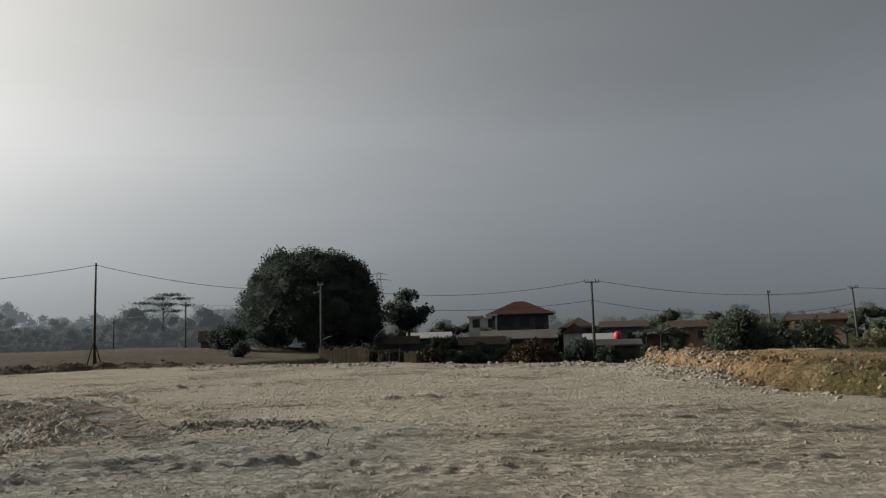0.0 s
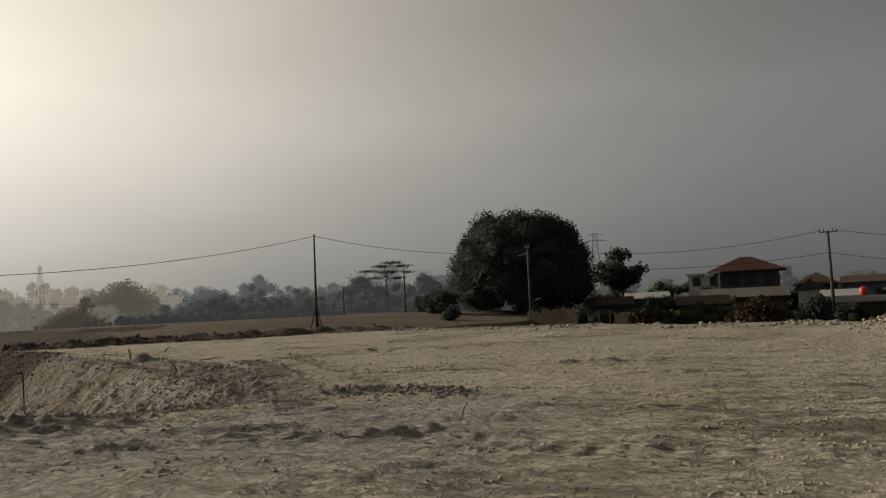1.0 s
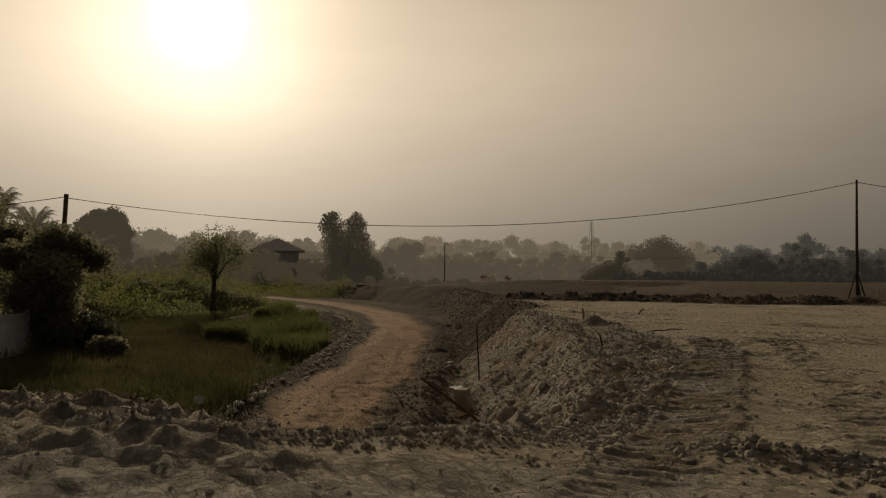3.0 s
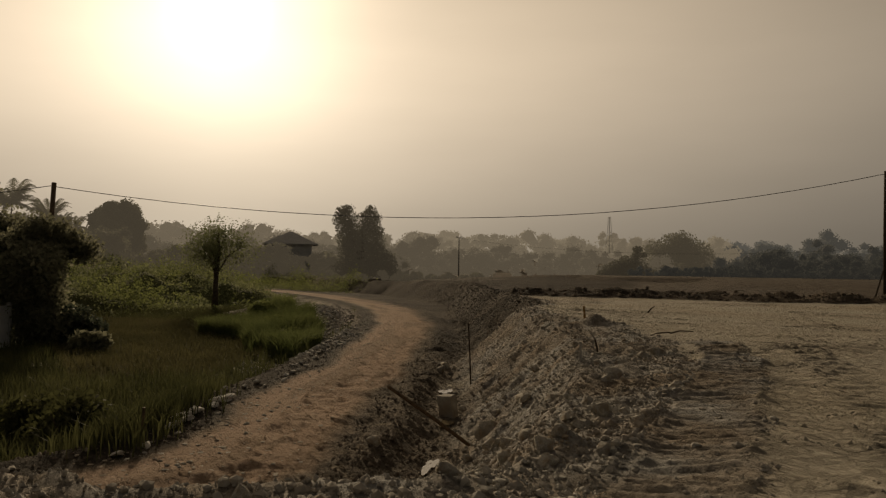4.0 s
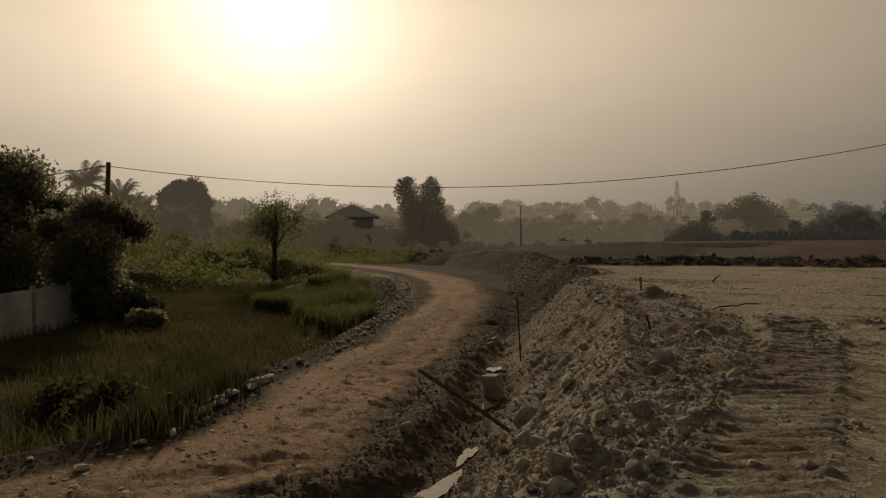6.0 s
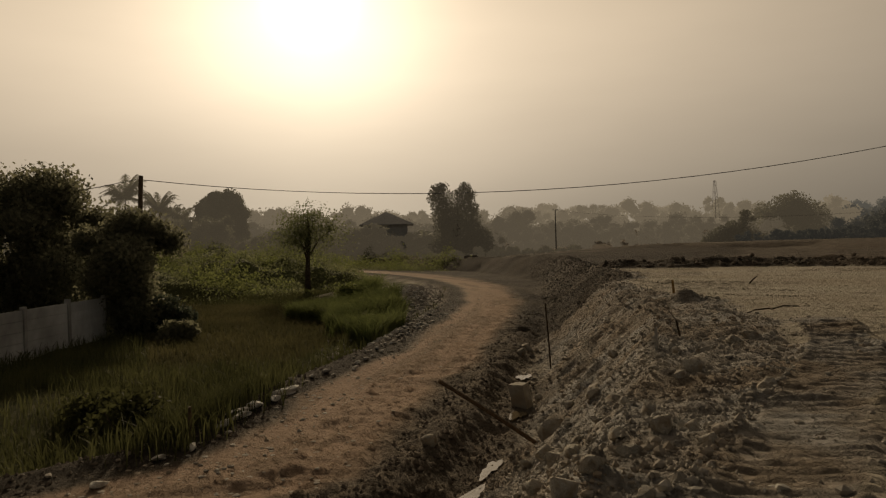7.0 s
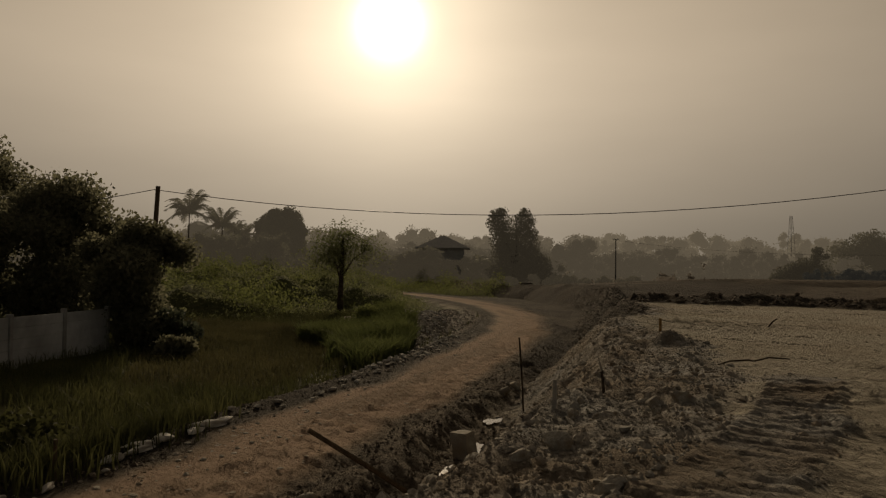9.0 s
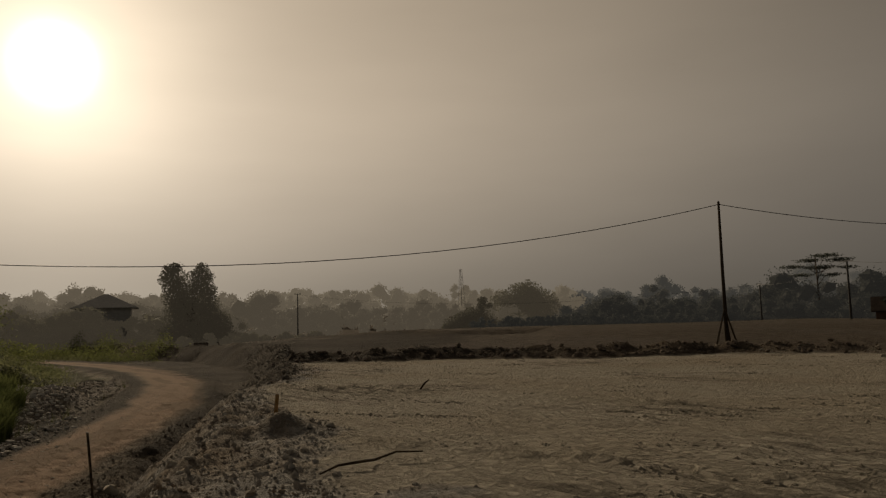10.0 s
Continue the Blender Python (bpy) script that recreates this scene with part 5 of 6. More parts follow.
for dx, dy in ((0.55, 0.1), (-0.45, -0.35), (-0.1, 0.55)):
    bm = bmesh.new(); tube(bm, [(dx, dy, -0.2), (-0.15, 0.2, 1.75 - h0)], [0.045, 0.04], 6)
    part("strut", bm, STAKE, t)
# the leaning pole by the garden trees
t = root("leaning_pole", -44.9, 11.6, height(-44.9, 11.6), "weathered wooden cable pole, leaning and flat-topped", "pole")
h0 = height(-44.9, 11.6)
bm = bmesh.new(); tube(bm, [(0.05, -0.1, -0.3), (0, 0, 3), (-0.17, 0.2, 5.4 - h0)], [0.14, 0.125, 0.115], 10)
part("post", bm, BAMBOO, t, smooth=True)

power_pole(10.3, 69.9, -1.6, 5.95, 10, "tall concrete power pole with a steel crossarm", 0.7)
power_pole(-15.0, 72.8, -1.4, 6.7, -15, "slim concrete lamp pole before the mango tree", 0.3, lamp=True)
power_pole(-42.0, 107.2, -1.3, 7.3, -20, "concrete power pole beyond the terrace with a crossarm", 0.95)
power_pole(-66.2, 134.7, -1.0, 6.4, -30, "distant concrete power pole in the haze", 0.6)
power_pole(39.0, 82.0, -1.8, 5.3, 30, "concrete power pole near the brick houses, leaning", 0.8).rotation_euler[1] = radians(-3.5)
power_pole(-153.3, 101.2, height(-153.3, 101.2), 8.9, 60, "distant wooden power pole in the valley haze", 0.7)
power_pole(34.5, 94.0, -1.8, 5.6, 25, "thin bare pole behind the village bushes", 0.25)

cable((-45.07, 11.85, 5.2), (-26.9, 53.2, 7.1), 2.03)
cable((-26.9, 53.2, 7.1), (-15.0, 72.8, 6.3), 0.75)
cable((-45.07, 11.75, 5.25), (-62, -14, 3.2), 0.6)
cable((-15.0, 72.8, 6.5), (9.7, 69.9, 5.95), 1.1)
cable((-15.0, 72.8, 5.0), (10.3, 69.9, 4.2), 0.9)
cable((10.3, 69.9, 4.2), (39.0, 82.0, 3.6), 1.3)
cable((10.9, 69.9, 5.95), (39.0, 82.0, 5.2), 1.0)
cable((39.0, 82.0, 5.2), (80.0, 70.0, 5.2), 1.0)
cable((39.0, 82.0, 5.25), (34.5, 94.0, 5.2), 0.3)
cable((-42.0, 107.2, 7.2), (-15.0, 72.8, 6.0), 0.9)
cable((-42.0, 107.2, 7.2), (-66.2, 134.7, 6.3), 0.8)
cable((-153.3, 101.2, 8.6), (-66.2, 134.7, 6.3), 2.5, 0.016)


def lattice_mast(x, y, top, w, label, arms=()):
    z0 = height(x, y)
    t = root("lattice_tower", x, y, z0, label, "tower", "lattice towers")
    h = top - z0
    bm = bmesh.new()
    k = 14
    leg = lambda q, sx, sy: Vector((sx * w * (1 - 0.75 * q), sy * w * (1 - 0.75 * q), h * q))
    for sx, sy in ((-1, -1), (1, -1), (1, 1), (-1, 1)):
        tube(bm, [leg(0, sx, sy), leg(0.5, sx, sy), leg(1, sx, sy)], [0.11] * 3, 4)
    for i in range(k):
        for (ax, ay), (bx, by) in (((-1, -1), (1, -1)), ((1, -1), (1, 1)), ((1, 1), (-1, 1)), ((-1, 1), (-1, -1))):
            tube(bm, [leg(i / k, ax, ay), leg((i + 1) / k, bx, by)], [0.05] * 2, 4)
    part("frame", bm, HAZED_STEEL, t)
    for q, ln in arms:
        bm = bmesh.new()
        tube(bm, [(-ln, 0, h * q), (0, 0, h * q + 0.9), (ln, 0, h * q)], [0.12, 0.3, 0.12], 4)
        part("crossarm", bm, HAZED_STEEL, t)


lattice_mast(*from_b(47.75, 560), 41, 2.2, "slim telecom lattice mast in the haze")
lattice_mast(*from_a(8.0, 380), 33.5, 3.0, "power-line lattice tower behind the mango tree", ((0.88, 6.5), (0.97, 4.0)))


# ---- village ----
TILE_RED = surface("roof_tile_red", (0.05, 0.021, 0.019), (0.08, 0.036, 0.031), 3, 0.8, 0.5, 0.03, (0.075, 0.04, 0.034))
ROOF_GREY = surface("roof_sheet_grey", (0.07, 0.068, 0.065), (0.14, 0.135, 0.13), 2, 0.7, 0.3, 0.03, (0.09, 0.06, 0.045))
ROOF_BROWN = surface("roof_brown", (0.045, 0.035, 0.03), (0.09, 0.066, 0.053), 2, 0.8, 0.3, 0.03)
ROOF_PALE = surface("roof_sheet_pale", (0.22, 0.22, 0.22), (0.33, 0.33, 0.32), 2, 0.5, 0.2, 0.02)
PLASTER_GREY = surface("plaster_grey", (0.05, 0.054, 0.058), (0.09, 0.094, 0.098), 1.5, 0.9, 0.2, 0.01)
PLASTER_WHITE = surface("plaster_white", (0.30, 0.30, 0.295), (0.46, 0.46, 0.45), 1.5, 0.85, 0.2, 0.01)
PLASTER_BLUE = surface("plaster_blue", (0.07, 0.09, 0.12), (0.13, 0.16, 0.20), 1.5, 0.9, 0.2, 0.01)
BRICK = surface("raw_brick", (0.12, 0.07, 0.05), (0.20, 0.12, 0.085), 3, 0.9, 0.4, 0.02, (0.2, 0.15, 0.115))
DARK_GLASS = surface("window_glass", (0.015, 0.017, 0.02), (0.03, 0.033, 0.037), 1, 0.12, 0.0, 0.01)
RED_PLASTIC = surface("red_plastic", (0.42, 0.03, 0.03), (0.55, 0.05, 0.045), 1, 0.45, 0.05, 0.01)
WOVEN = surface("woven_bamboo", (0.24, 0.19, 0.13), (0.40, 0.33, 0.23), 5, 0.9, 0.5, 0.02, (0.22, 0.16, 0.11), vary=0.4)


def roof_mesh(bm, w, d, z0, z1, style, over=0.5, thick=0.12):
    a, b = w / 2 + over, d / 2 + over
    if style == "hip":
        r = max(0.05, a - b) if a > b else 0.05
        ridge = [(-r, 0, z1), (r, 0, z1)]
    elif style == "gable":
        ridge = [(-a, 0, z1), (a, 0, z1)]
    else:
        ridge = None
    for dz in (0, -thick):
        if ridge:
            e = [bm.verts.new(v) for v in ((-a, -b, z0 + dz), (a, -b, z0 + dz), (a, b, z0 + dz), (-a, b, z0 + dz))]
            g = [bm.verts.new((x, y, z + dz)) for x, y, z in ridge]
            bm.faces.new((e[0], e[1], g[1], g[0])); bm.faces.new((e[2], e[3], g[0], g[1]))
            if style == "hip":
                bm.faces.new((e[1], e[2], g[1])); bm.faces.new((e[3], e[0], g[0]))
            elif dz:
                bm.faces.new((e[1], e[2], g[1])); bm.faces.new((e[3], e[0], g[0]))
        else:
            e = [bm.verts.new(v) for v in ((-a, -b, z0 + dz), (a, -b, z0 + dz), (a, b, z1 + dz), (-a, b, z1 + dz))]
            bm.faces.new(e)
        if dz == 0:
            top = e
    for k in range(4):
        bm.faces.new((top[k], top[(k + 1) % 4], e[(k + 1) % 4], e[k]))


def window(parent, x, y, z, w, h, frame_mat):
    """A window in the wall that faces -y: frame, sill and a dark pane set back in it."""
    bm = bmesh.new()
    t = 0.07
    box(bm, x - w / 2 - t, x + w / 2 + t, y - 0.06, y + 0.02, z + h, z + h + t)
    box(bm, x - w / 2 - t, x - w / 2, y - 0.06, y + 0.02, z, z + h)
    box(bm, x + w / 2, x + w / 2 + t, y - 0.06, y + 0.02, z, z + h)
    box(bm, x - w / 2 - 2 * t, x + w / 2 + 2 * t, y - 0.12, y + 0.02, z - t, z)
    wdw = part("window", bm, frame_mat, parent)
    bm = bmesh.new()
    box(bm, x - w / 2, x + w / 2, y - 0.02, y + 0.01, z, z + h)
    part("pane", bm, DARK_GLASS, wdw, "dark glass pane")
    return wdw


def house(x, y, turn, w, d, eave, top, style, wall, roof, label, windows=(), over=0.4, base=None, frame_mat=None):
    z = height(x, y) - 0.15 if base is None else base
    t = root("house", x, y, z, label, "house", "village houses", turn)
    e, r = eave - z, top - z
    bm = bmesh.new()
    box(bm, -w / 2, w / 2, -d / 2, d / 2, 0, e - 0.02)
    if style == "gable":
        for sx in (-w / 2, w / 2 - 0.15):
            vs = [bm.verts.new(v) for v in ((sx, -d / 2, e - 0.02), (sx, d / 2, e - 0.02), (sx, 0, r - 0.25), (sx + 0.15, -d / 2, e - 0.02), (sx + 0.15, d / 2, e - 0.02), (sx + 0.15, 0, r - 0.25))]
            bm.faces.new(vs[:3]); bm.faces.new(vs[3:]); bm.faces.new((vs[0], vs[2], vs[5], vs[3])); bm.faces.new((vs[1], vs[2], vs[5], vs[4]))
    part("wall", bm, wall, t)
    bm = bmesh.new()
    roof_mesh(bm, w, d, e, r, style, over)
    part("roof", bm, roof, t)
    for wx, wz, ww, wh in windows:
        window(t, wx, -d / 2, wz - z, ww, wh, frame_mat or ROOF_BROWN)
    return t


big = house(5.4, 107, -3, 7.6, 6.2, 4.05, 5.85, "hip", PLASTER_GREY, TILE_RED, "two-storey grey house with a red tiled hip roof", ((2.6, 2.0, 1.0, 1.6), (-1.5, 2.4, 1.1, 1.1), (0.6, 2.4, 1.1, 1.1)), 0.8)
# its white balcony
z0 = -1.7
t = root("balcony_block", 0.3, 104.2, z0, "white balcony block with columns and a flat slab roof", "house", "village houses", -2)
bm = bmesh.new(); box(bm, -1.9, 1.9, 0.9, 2.6, 0, 5.4); box(bm, -1.9, 1.9, -1.2, 0.9, 0, 3.75); part("wall", bm, PLASTER_WHITE, t)
bm = bmesh.new(); box(bm, -2.1, 0.1, -1.5, 2.7, 5.42, 5.62); box(bm, 0.35, 2.0, -1.5, 2.7, 5.55, 5.8); part("slab_roof", bm, PLASTER_WHITE, t)
for cx in (-1.75, -0.3, 0.5, 1.75):
    bm = bmesh.new(); box(bm, cx - 0.12, cx + 0.12, -1.15, -0.9, 3.75, 5.42); part("column", bm, PLASTER_WHITE, t)
for wx in (-1.0, 1.1):
    window(t, wx, 0.9, 4.1, 0.9, 1.0, PLASTER_GREY)
house(4.5, 93.5, -2, 8.4, 5.0, 0.85, 1.85, "gable", ROOF_BROWN, ROOF_GREY, "long low house with a grey corrugated sheet roof", ((-2, -0.4, 1.0, 0.8), (1.6, -0.4, 1.0, 0.8)))
house(0.2, 87, 1, 4.6, 4.0, 0.35, 1.2, "gable", PLASTER_GREY, ROOF_BROWN, "low house with a dark brown roof", ((0.8, -0.8, 0.9, 0.7),))
house(14.0, 112, -7, 4.8, 5.0, 2.0, 3.5, "hip", PLASTER_GREY, ROOF_BROWN, "house with a dark brown hip roof", ((0.5, 0.4, 1.0, 1.0),))
house(12.4, 103, 83, 5.0, 3.0, 1.4, 2.6, "gable", PLASTER_WHITE, ROOF_BROWN, "small house with a whitewashed gable", (), 0.35)
house(13.5, 88.4, -8, 3.2, 3.6, 0.55, 1.2, "shed", PLASTER_GREY, ROOF_PALE, "low house with a pale sheet-metal roof", ((0.4, -0.7, 0.9, 0.7),))
house(17.9, 98, -10, 5.2, 5.0, 1.9, 2.7, "shed", PLASTER_BLUE, ROOF_BROWN, "dark blue-grey house with a shallow sloping roof", ((-1.2, 0.2, 0.8, 0.9), (1.0, 0.2, 1.1, 0.9)), 0.5)
house(20.6, 95, -11, 3.4, 4.0, 1.0, 1.5, "shed", ROOF_BROWN, ROOF_GREY, "lean-to shed with a rusty grey roof", ())
# its dark pane stands in for the shade inside the open front
house(13.2, 74.5, -9, 3.6, 3.0, 0.15, 0.6, "shed", PLASTER_GREY, ROOF_GREY, "open-fronted shed with a grey sheet roof", ((0.5, -1.2, 1.6, 1.0),))
house(28.9, 108, -15, 5.6, 5.0, 1.7, 2.6, "gable", BRICK, ROOF_BROWN, "raw brick house with a brown roof", ((-1.2, 0.2, 0.9, 0.9), (1.3, 0.2, 0.9, 0.9)))
house(33.5, 104, -17, 3.0, 4.0, 1.5, 2.1, "shed", PLASTER_WHITE, ROOF_GREY, "small pale house among the trees", ((0.3, 0.2, 0.8, 0.8),))
house(38.0, 89.5, -23, 5.4, 4.5, 2.1, 2.75, "shed", BRICK, ROOF_BROWN, "orange brick house with a low roof", ((-1.4, 0.6, 0.9, 0.9), (1.2, 0.6, 0.9, 0.9)))
house(49, 80, -28, 6.0, 5.0, 1.2, 2.6, "gable", PLASTER_GREY, ROOF_GREY, "grey house with a sheet roof at the village's end", ())
house(-31.5, 91, 19, 3.8, 4.0, 1.5, 2.75, "gable", BRICK, ROOF_BROWN, "small brick house half hidden by the mango tree", ((0.9, 0.2, 0.8, 0.8),), 0.35)
house(-9.0, 84, 6, 4.0, 4.0, 0.7, 1.5, "gable", PLASTER_GREY, ROOF_BROWN, "low house with a brown roof behind the fence", ((0.9, -0.6, 0.8, 0.8),), 0.4)
house(-6.5, 97, 5, 5.0, 4.0, 1.2, 1.9, "shed", PLASTER_GREY, ROOF_PALE, "house with a pale sheet roof under the trees", (), 0.4)
# white walls and pale roof put the haze into this far house's colours
house(*from_b(71.4, 180), 70, 9.6, 9.0, 6.6, 9.6, "hip", PLASTER_WHITE, ROOF_PALE, "large grey hip-roofed house in the valley haze", ((2, 1.2, 1.2, 1.4), (-2, 1.2, 1.2, 1.4)), 1.4)

# red water tank on its frame
z0 = height(15.1, 86.0)
t = root("water_tank", 15.1, 86.0, z0, "red plastic water tank on a steel frame", "water tank")
bm = bmesh.new(); tube(bm, [(0, 0, 0.50 - z0), (0, 0, 0.56 - z0), (0, 0, 1.15 - z0), (0, 0, 1.28 - z0), (0, 0, 1.36 - z0)], [0.36, 0.4, 0.4, 0.3, 0.12], 16); part("tank", bm, RED_PLASTIC, t, smooth=True)
for sx, sy in ((-1, -1), (1, -1), (1, 1), (-1, 1)):
    bm = bmesh.new(); tube(bm, [(0.4 * sx, 0.4 * sy, -0.1), (0.36 * sx, 0.36 * sy, 0.5 - z0)], [0.04, 0.04], 6); part("leg", bm, STEEL, t)

# bamboo fence under the mango tree
z0 = height(-12.3, 69.5)
t = root("bamboo_fence", -12.3, 69.5, z0, "tan woven-bamboo fence panels under the mango tree", "fence", turn=10)
g9 = np.random.default_rng(12)
for k in range(26):
    hh = 0.55 - z0 + g9.normal() * 0.12
    bm = bmesh.new(); box(bm, -2.2 + k * 0.17, -2.2 + k * 0.17 + 0.15, -0.02 + g9.normal() * 0.02, 0.02, -0.1, hh)
    part("slat", bm, WOVEN, t)
z0 = height(-5.5, 62.4)
t = root("bamboo_screen", -5.5, 62.4, z0, "small tan bamboo screen before the houses", "fence", turn=6)
for k in range(6):
    bm = bmesh.new(); box(bm, -0.5 + k * 0.17, -0.5 + k * 0.17 + 0.15, -0.02, 0.02, -0.1, 0.15 - z0 + g9.normal() * 0.06); part("slat", bm, WOVEN, t)
z0 = height(-7.8, 63.9)
t = root("rail_fence", -7.8, 63.9, z0, "rough pole fence with one top rail", "fence", turn=7)
for k in range(4):
    bm = bmesh.new(); tube(bm, [(-1.3 + k * 0.85, 0, -0.2), (-1.28 + k * 0.85, 0, 0.4 - z0)], [0.05, 0.04], 6); part("post", bm, BAMBOO, t)
bm = bmesh.new(); tube(bm, [(-1.6, -0.07, 0.25 - z0), (0, -0.07, 0.3 - z0), (1.6, -0.07, 0.2 - z0)], [0.04] * 3, 6); part("rail", bm, BAMBOO, t)

# plants before the village
def bush(name, x, y, h, w, label, material, leaves=1500, leaf=0.14, seed=1, n=9, category="bush"):
    gen = np.random.default_rng(seed)
    t = root(name, x, y, height(x, y) - 0.05, label, category, "bushes")
    bm = bmesh.new()
    for k in range(5):
        a = gen.uniform(0, 6.28)
        tube(bm, [(0.1 * math.cos(a), 0.1 * math.sin(a), -0.05), (0.2 * w * math.cos(a), 0.2 * w * math.sin(a), h * 0.4), (0.35 * w * math.cos(a), 0.35 * w * math.sin(a), h * 0.75)], [0.03, 0.02, 0.008], 5)
    part("stems", bm, BARK, t)
    v, f = leaf_quads(crown_points(lumps(gen, n, w, -0.05 * h, h, w * 0.27), leaves, gen, 0.6), leaf, gen)
    part("leaves", mesh_of("leaves", v, f, material), None, t)


BRUSH = foliage("dry_brush", (0.04, 0.028, 0.018), (0.07, 0.05, 0.032), 0.8, 0.1)
bush("brush_heap", 4.4, 62.4, 2.3, 4.6, "heap of dry brown brush before the houses", BRUSH, 3200, 0.16, 71, category="brush heap")
bush("brush_heap", -4.0, 63.5, 1.9, 3.6, "heap of dry brown brush beside the screen", BRUSH, 2200, 0.16, 72, category="brush heap")
bush("bush", 8.0, 62.1, 2.5, 3.0, "green bush beside the power pole", LEAF_MANGO, 2200, 0.15, 73)
bush("bush", 19.2, 57.5, 4.2, 4.6, "large dark green bush behind the cut bank", LEAF_DARK, 5200, 0.16, 74, 14)
bush("bush", 22.2, 60.5, 3.2, 4.2, "dark green bush behind the cut bank", LEAF_DARK, 3600, 0.16, 75, 12)
bush("bush", 27.0, 64.0, 3.4, 4.6, "dark green bush behind the cut bank", LEAF_DARK, 3600, 0.17, 76, 12)
bush("bush", 31.5, 64.0, 3.0, 4.2, "dark green bush behind the cut bank", LEAF_MID, 3000, 0.17, 77, 12)
bush("bush", -20.5, 66, 1.4, 2.0, "low bush in front of the mango tree", LEAF_MANGO, 1200, 0.13, 78)
bush("bush", -25.5, 76, 2.6, 4.2, "bush beside the half-hidden brick house", LEAF_MANGO, 2400, 0.17, 79)
for bx, by, bh, sd in ((19.2, 83.5, 4.6, 81), (18.0, 85.0, 4.2, 82), (20.4, 84.5, 4.4, 83), (30.5, 74.0, 3.6, 84), (35.0, 76.0, 3.8, 85)):
    banana(bx, by, bh, sd, LEAF_TERRACE)
# the field-end plants share the hedge's haze-imitating emission
for bx, by, bh, sd in ((*from_b(84.6, 150), 7.2, 86), (*from_b(79.5, 148), 6.4, 87), (*from_b(68.6, 172), 8.6, 88), (*from_b(72.8, 170), 8.6, 89), (*from_b(43.0, 128), 3.6, 90), (*from_b(73.6, 172), 7.6, 93)):
    banana(bx, by, bh, sd, WOODS_HEDGE)

# ---- garden wall of concrete planks between posts ----
WALL = surface("whitewashed_concrete", (0.46, 0.46, 0.46), (0.70, 0.70, 0.69), 1.2, 0.9, 0.3, 0.01, (0.22, 0.21, 0.20), vary=0.12)
step = Vector((3.17, -1.28))
n_dir = step.normalized()
ang = math.degrees(math.atan2(n_dir.y, n_dir.x))
z0 = -2.62
t = root("garden_wall", -41.5, 9.95, z0, "whitewashed precast concrete garden wall with posts", "wall", turn=ang)
L_ = step.length
for k in range(6):
    bm = bmesh.new(); box(bm, k * L_ - 0.10, k * L_ + 0.10, -0.10, 0.10, -0.4, 2.14 + 0.05 * (k % 2), 0.02)
    part("post", bm, CONCRETE, t)
    if k < 5:
        for c in range(5):
            bm = bmesh.new(); box(bm, k * L_ + 0.105, (k + 1) * L_ - 0.105, -0.035, 0.035, c * 0.405 - (0.35 if c == 0 else 0) + 0.004, c * 0.405 + 0.40, 0.008)
            part("plank", bm, WALL, t)

# ---- grass and weeds ----
def blades(name, label, pts, h0, h1, width, gen, material, lean=0.35):
    n = len(pts)
    a = gen.uniform(0, math.tau, n)
    h = h0 + (h1 - h0) * gen.random(n) ** 1.4
    d = np.column_stack((np.cos(a), np.sin(a), np.zeros(n)))
    b = gen.normal(size=(n, 2)) * lean * h[:, None]
    w = (width * gen.uniform(0.6, 1.3, n))[:, None]
    mid = pts + np.column_stack((b * 0.3, h * 0.6)); tip = pts + np.column_stack((b, h * (1 - 0.25 * lean)))
    low = pts - np.array([0, 0, 0.03])
    v = np.stack((low - d * w, low + d * w, mid + d * w * 0.8, mid - d * w * 0.8, tip), axis=1).reshape(-1, 3)
    i = np.arange(n) * 5
    faces = np.column_stack((i, i + 1, i + 2, i + 3)).tolist() + np.column_stack((i + 3, i + 2, i + 4)).tolist()
    return tagged(new(name, mesh_of(name, v, faces, material)), label, "grass", kind="stuff")


gen = np.random.default_rng(17)
MEADOW = [(-62, 12.4), (-53, 21), (-34.5, 20), (-28, 15.8), (-29, 11.6), (-40, 11.6)]
in_meadow = lambda x, y: inside(x, y, MEADOW)
def carpet(name, label, pts, size, rise, gen, material):
    """Low weeds: leaf clusters standing in tufts over the ground."""
    tuft = np.clip(0.5 + 1.8 * fbm(pts[:, 0], pts[:, 1], 0.55, 3, 0.6), 0.08, 1)
    up = pts + np.column_stack((np.zeros((len(pts), 2)), rise * tuft * gen.random(len(pts)) ** 0.7))
    v, f = leaf_quads(up, size, gen)
    return tagged(new(name, mesh_of(name, v, f, material)), label, "weeds", kind="stuff")


carpet("meadow_weeds", "green weeds and creepers overgrowing the far meadow", scatter(85000, gen, lambda x, y, zn: zn["lush"] * np.clip(75 / np.hypot(x, y - 10), 0.2, 1), -175, -52, 6, 92), 0.11, 0.75, gen, LEAF_MEADOW)
carpet("meadow_bushes", "taller leafy bushes scattered through the meadow", scatter(40000, gen, lambda x, y, zn: zn["lush"] * np.clip(6 * fbm(x, y, 0.16, 2) - 0.9, 0, 1) * np.clip(75 / np.hypot(x, y - 10), 0.2, 1), -170, -54, 6, 80), 0.12, 2.3, gen, LEAF_BRIGHT)
blades("meadow_grass", "short brownish grass of the wet meadow", scatter(25000, gen, lambda x, y, zn: in_meadow(x, y) * zn["grass"] * 1.0, -62, -26, 11, 22), 0.12, 0.4, 0.016, gen, GRASS_DRY)
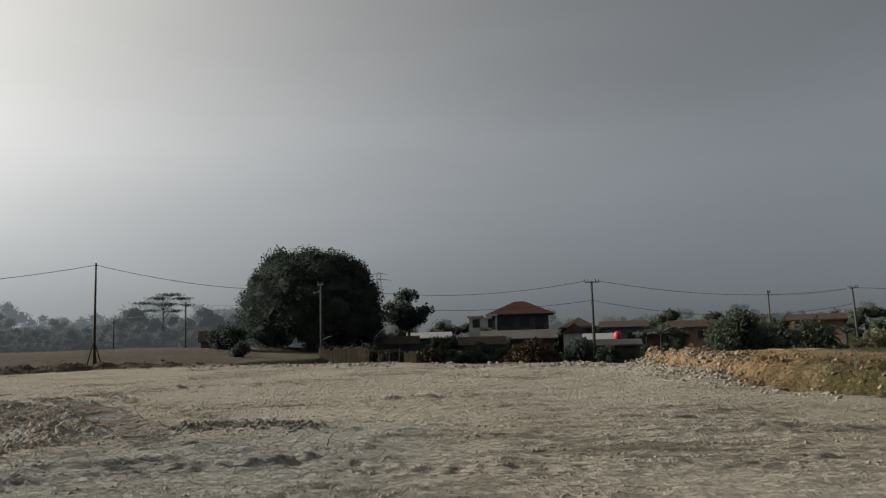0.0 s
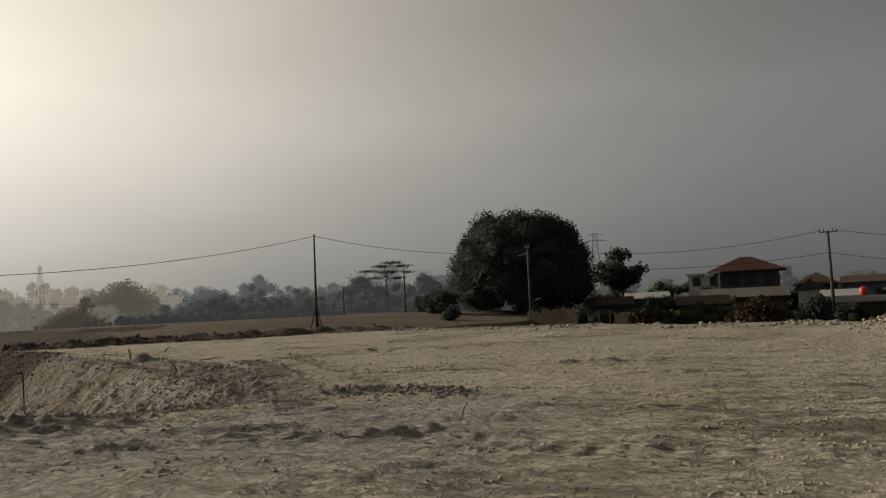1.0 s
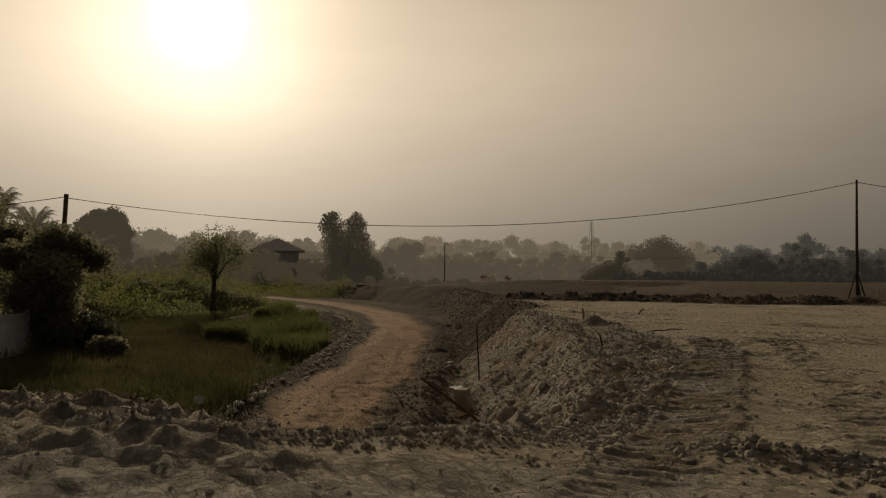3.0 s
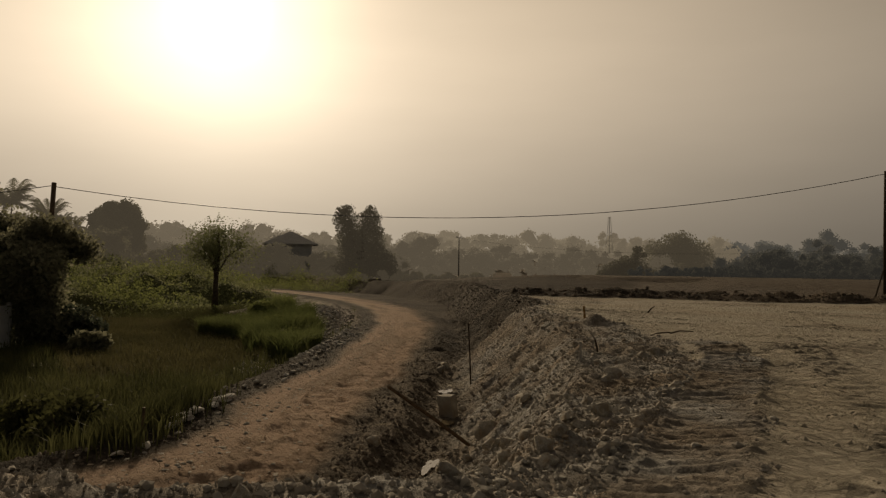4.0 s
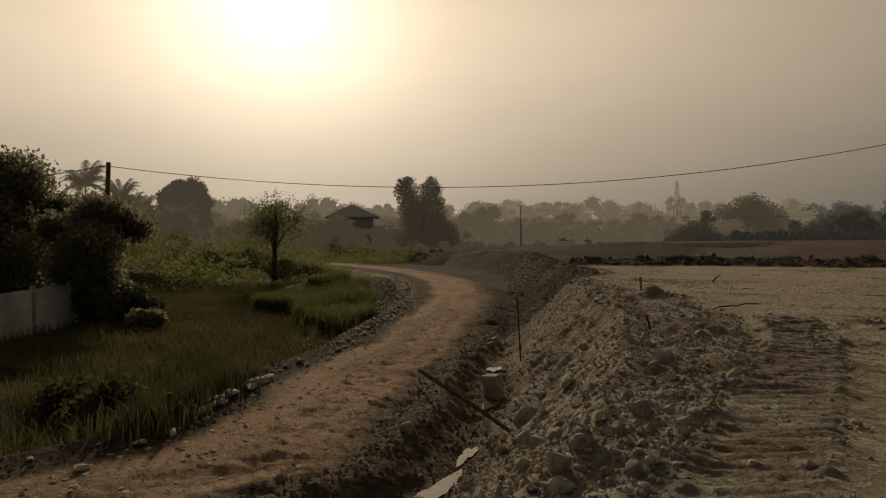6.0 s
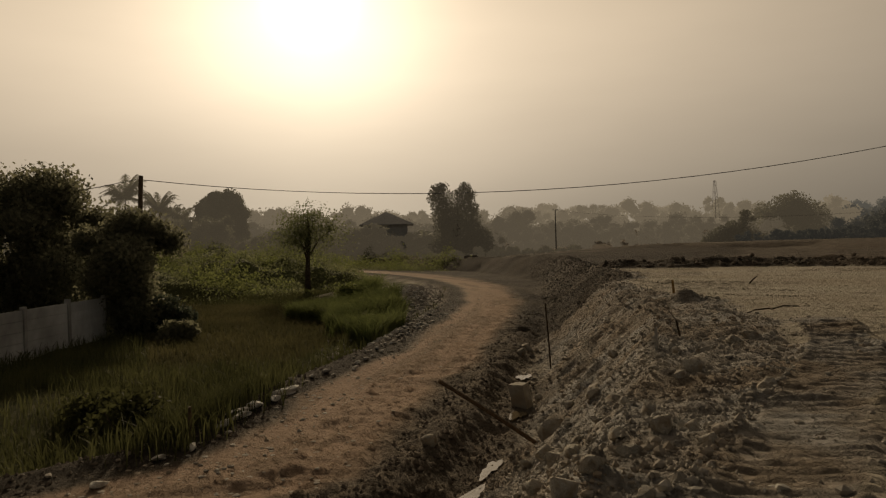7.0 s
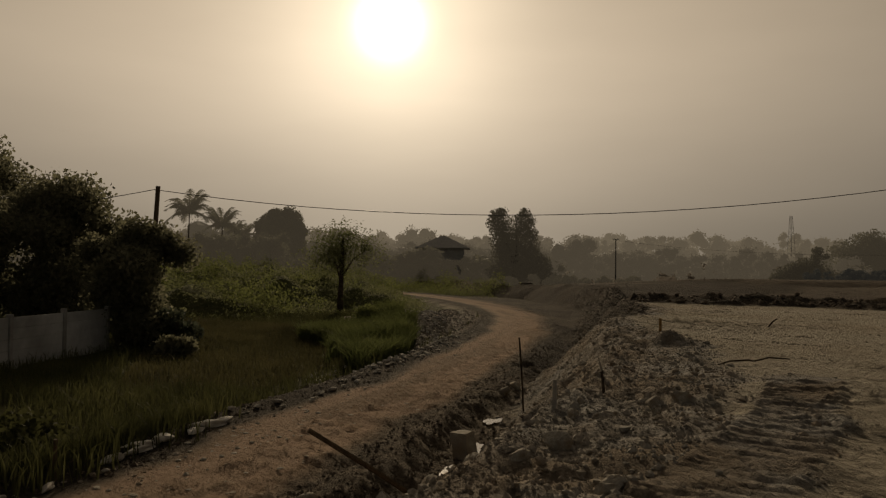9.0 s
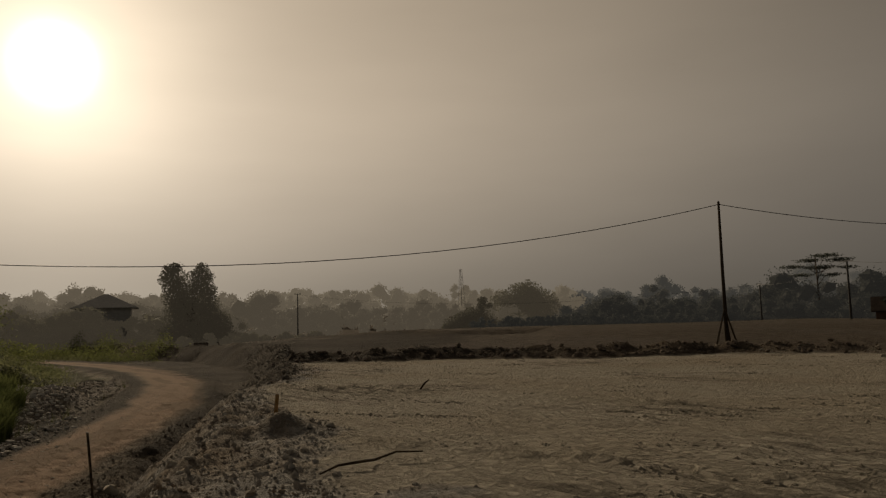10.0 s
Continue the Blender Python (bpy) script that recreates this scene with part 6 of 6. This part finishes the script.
blades("field_grass", "tall green and dry grass filling the low field", scatter(42000, gen, lambda x, y, zn: ~in_meadow(x, y) * zn["grass"] * (0.35 + 0.65 * np.exp(-np.hypot(x + 18, y - 10) / 12)) * np.clip(0.7 + 1.6 * value_noise(x * 0.35, y * 0.35), 0.1, 1), -64, -14.5, 2, 34), 0.15, 0.65, 0.014, gen, GRASS)
vz = [(-46, 19.6), (-38, 19.4), (-30.5, 18.6), (-29, 18.8), (-37.2, 23.4), (-48, 25.6)]
blades("verge_grass", "tall bright green grass on the road verge", scatter(30000, gen, lambda x, y, zn: inside(x + 2.2 * value_noise(x * 0.5, y * 0.5), y + 1.6 * value_noise(x * 0.5 + 9, y * 0.5), vz) * np.clip(0.55 + 1.5 * value_noise(x * 0.4, y * 0.4), 0.15, 1) * (zn["road"] < 0.1), -51, -27, 18, 28), 0.4, 1.25, 0.02, gen, LEAF_VERGE, 0.35)
blades("roadside_grass", "bright grass tufts beside the kerb stones", scatter(2600, gen, lambda x, y, zn: np.exp(-(along(x, y, [(-16.9, 11.3), (-19.2, 12.6), (-21.5, 13.6)])[0] / 0.7) ** 2) * (zn["road"] < 0.05), -23, -15, 10, 15), 0.3, 0.75, 0.014, gen, GRASS, 0.3)
blades("bank_grass", "rough grass behind the cut bank", scatter(4000, gen, lambda x, y, zn: zn["grass"] * (x > 6) * np.clip(0.4 + 2 * value_noise(x * 0.3, y * 0.3), 0, 1), 8, 40, 14, 52), 0.08, 0.3, 0.03, gen, LEAF_DARK)
bush("weed_bush", -19.4, 10.9, 1.1, 1.9, "leafy green weeds growing beside the road", GRASS, 2200, 0.075, 95)
bush("weed_bush", -21.2, 10.2, 0.9, 1.8, "leafy green weeds growing beside the road", GRASS, 1700, 0.075, 96)
bush("weed_bush", -38.5, 13.2, 0.8, 2.4, "low bush below the garden trees", LEAF_GARDEN, 2200, 0.13, 97)
bush("weed_bush", -41.5, 12.6, 1.9, 2.8, "low bush below the garden trees", LEAF_DARK, 2000, 0.13, 98)
for k, (x, y) in enumerate([(-33.6, 20.3), (-41, 22.2), (-46.0, 22.8)]):
    bush("verge_shrub", x, y, 0.9 + 0.2 * (k % 3), 2.2, "rounded bright green shrub on the road verge", LEAF_BRIGHT, 2600, 0.08, 120 + k)
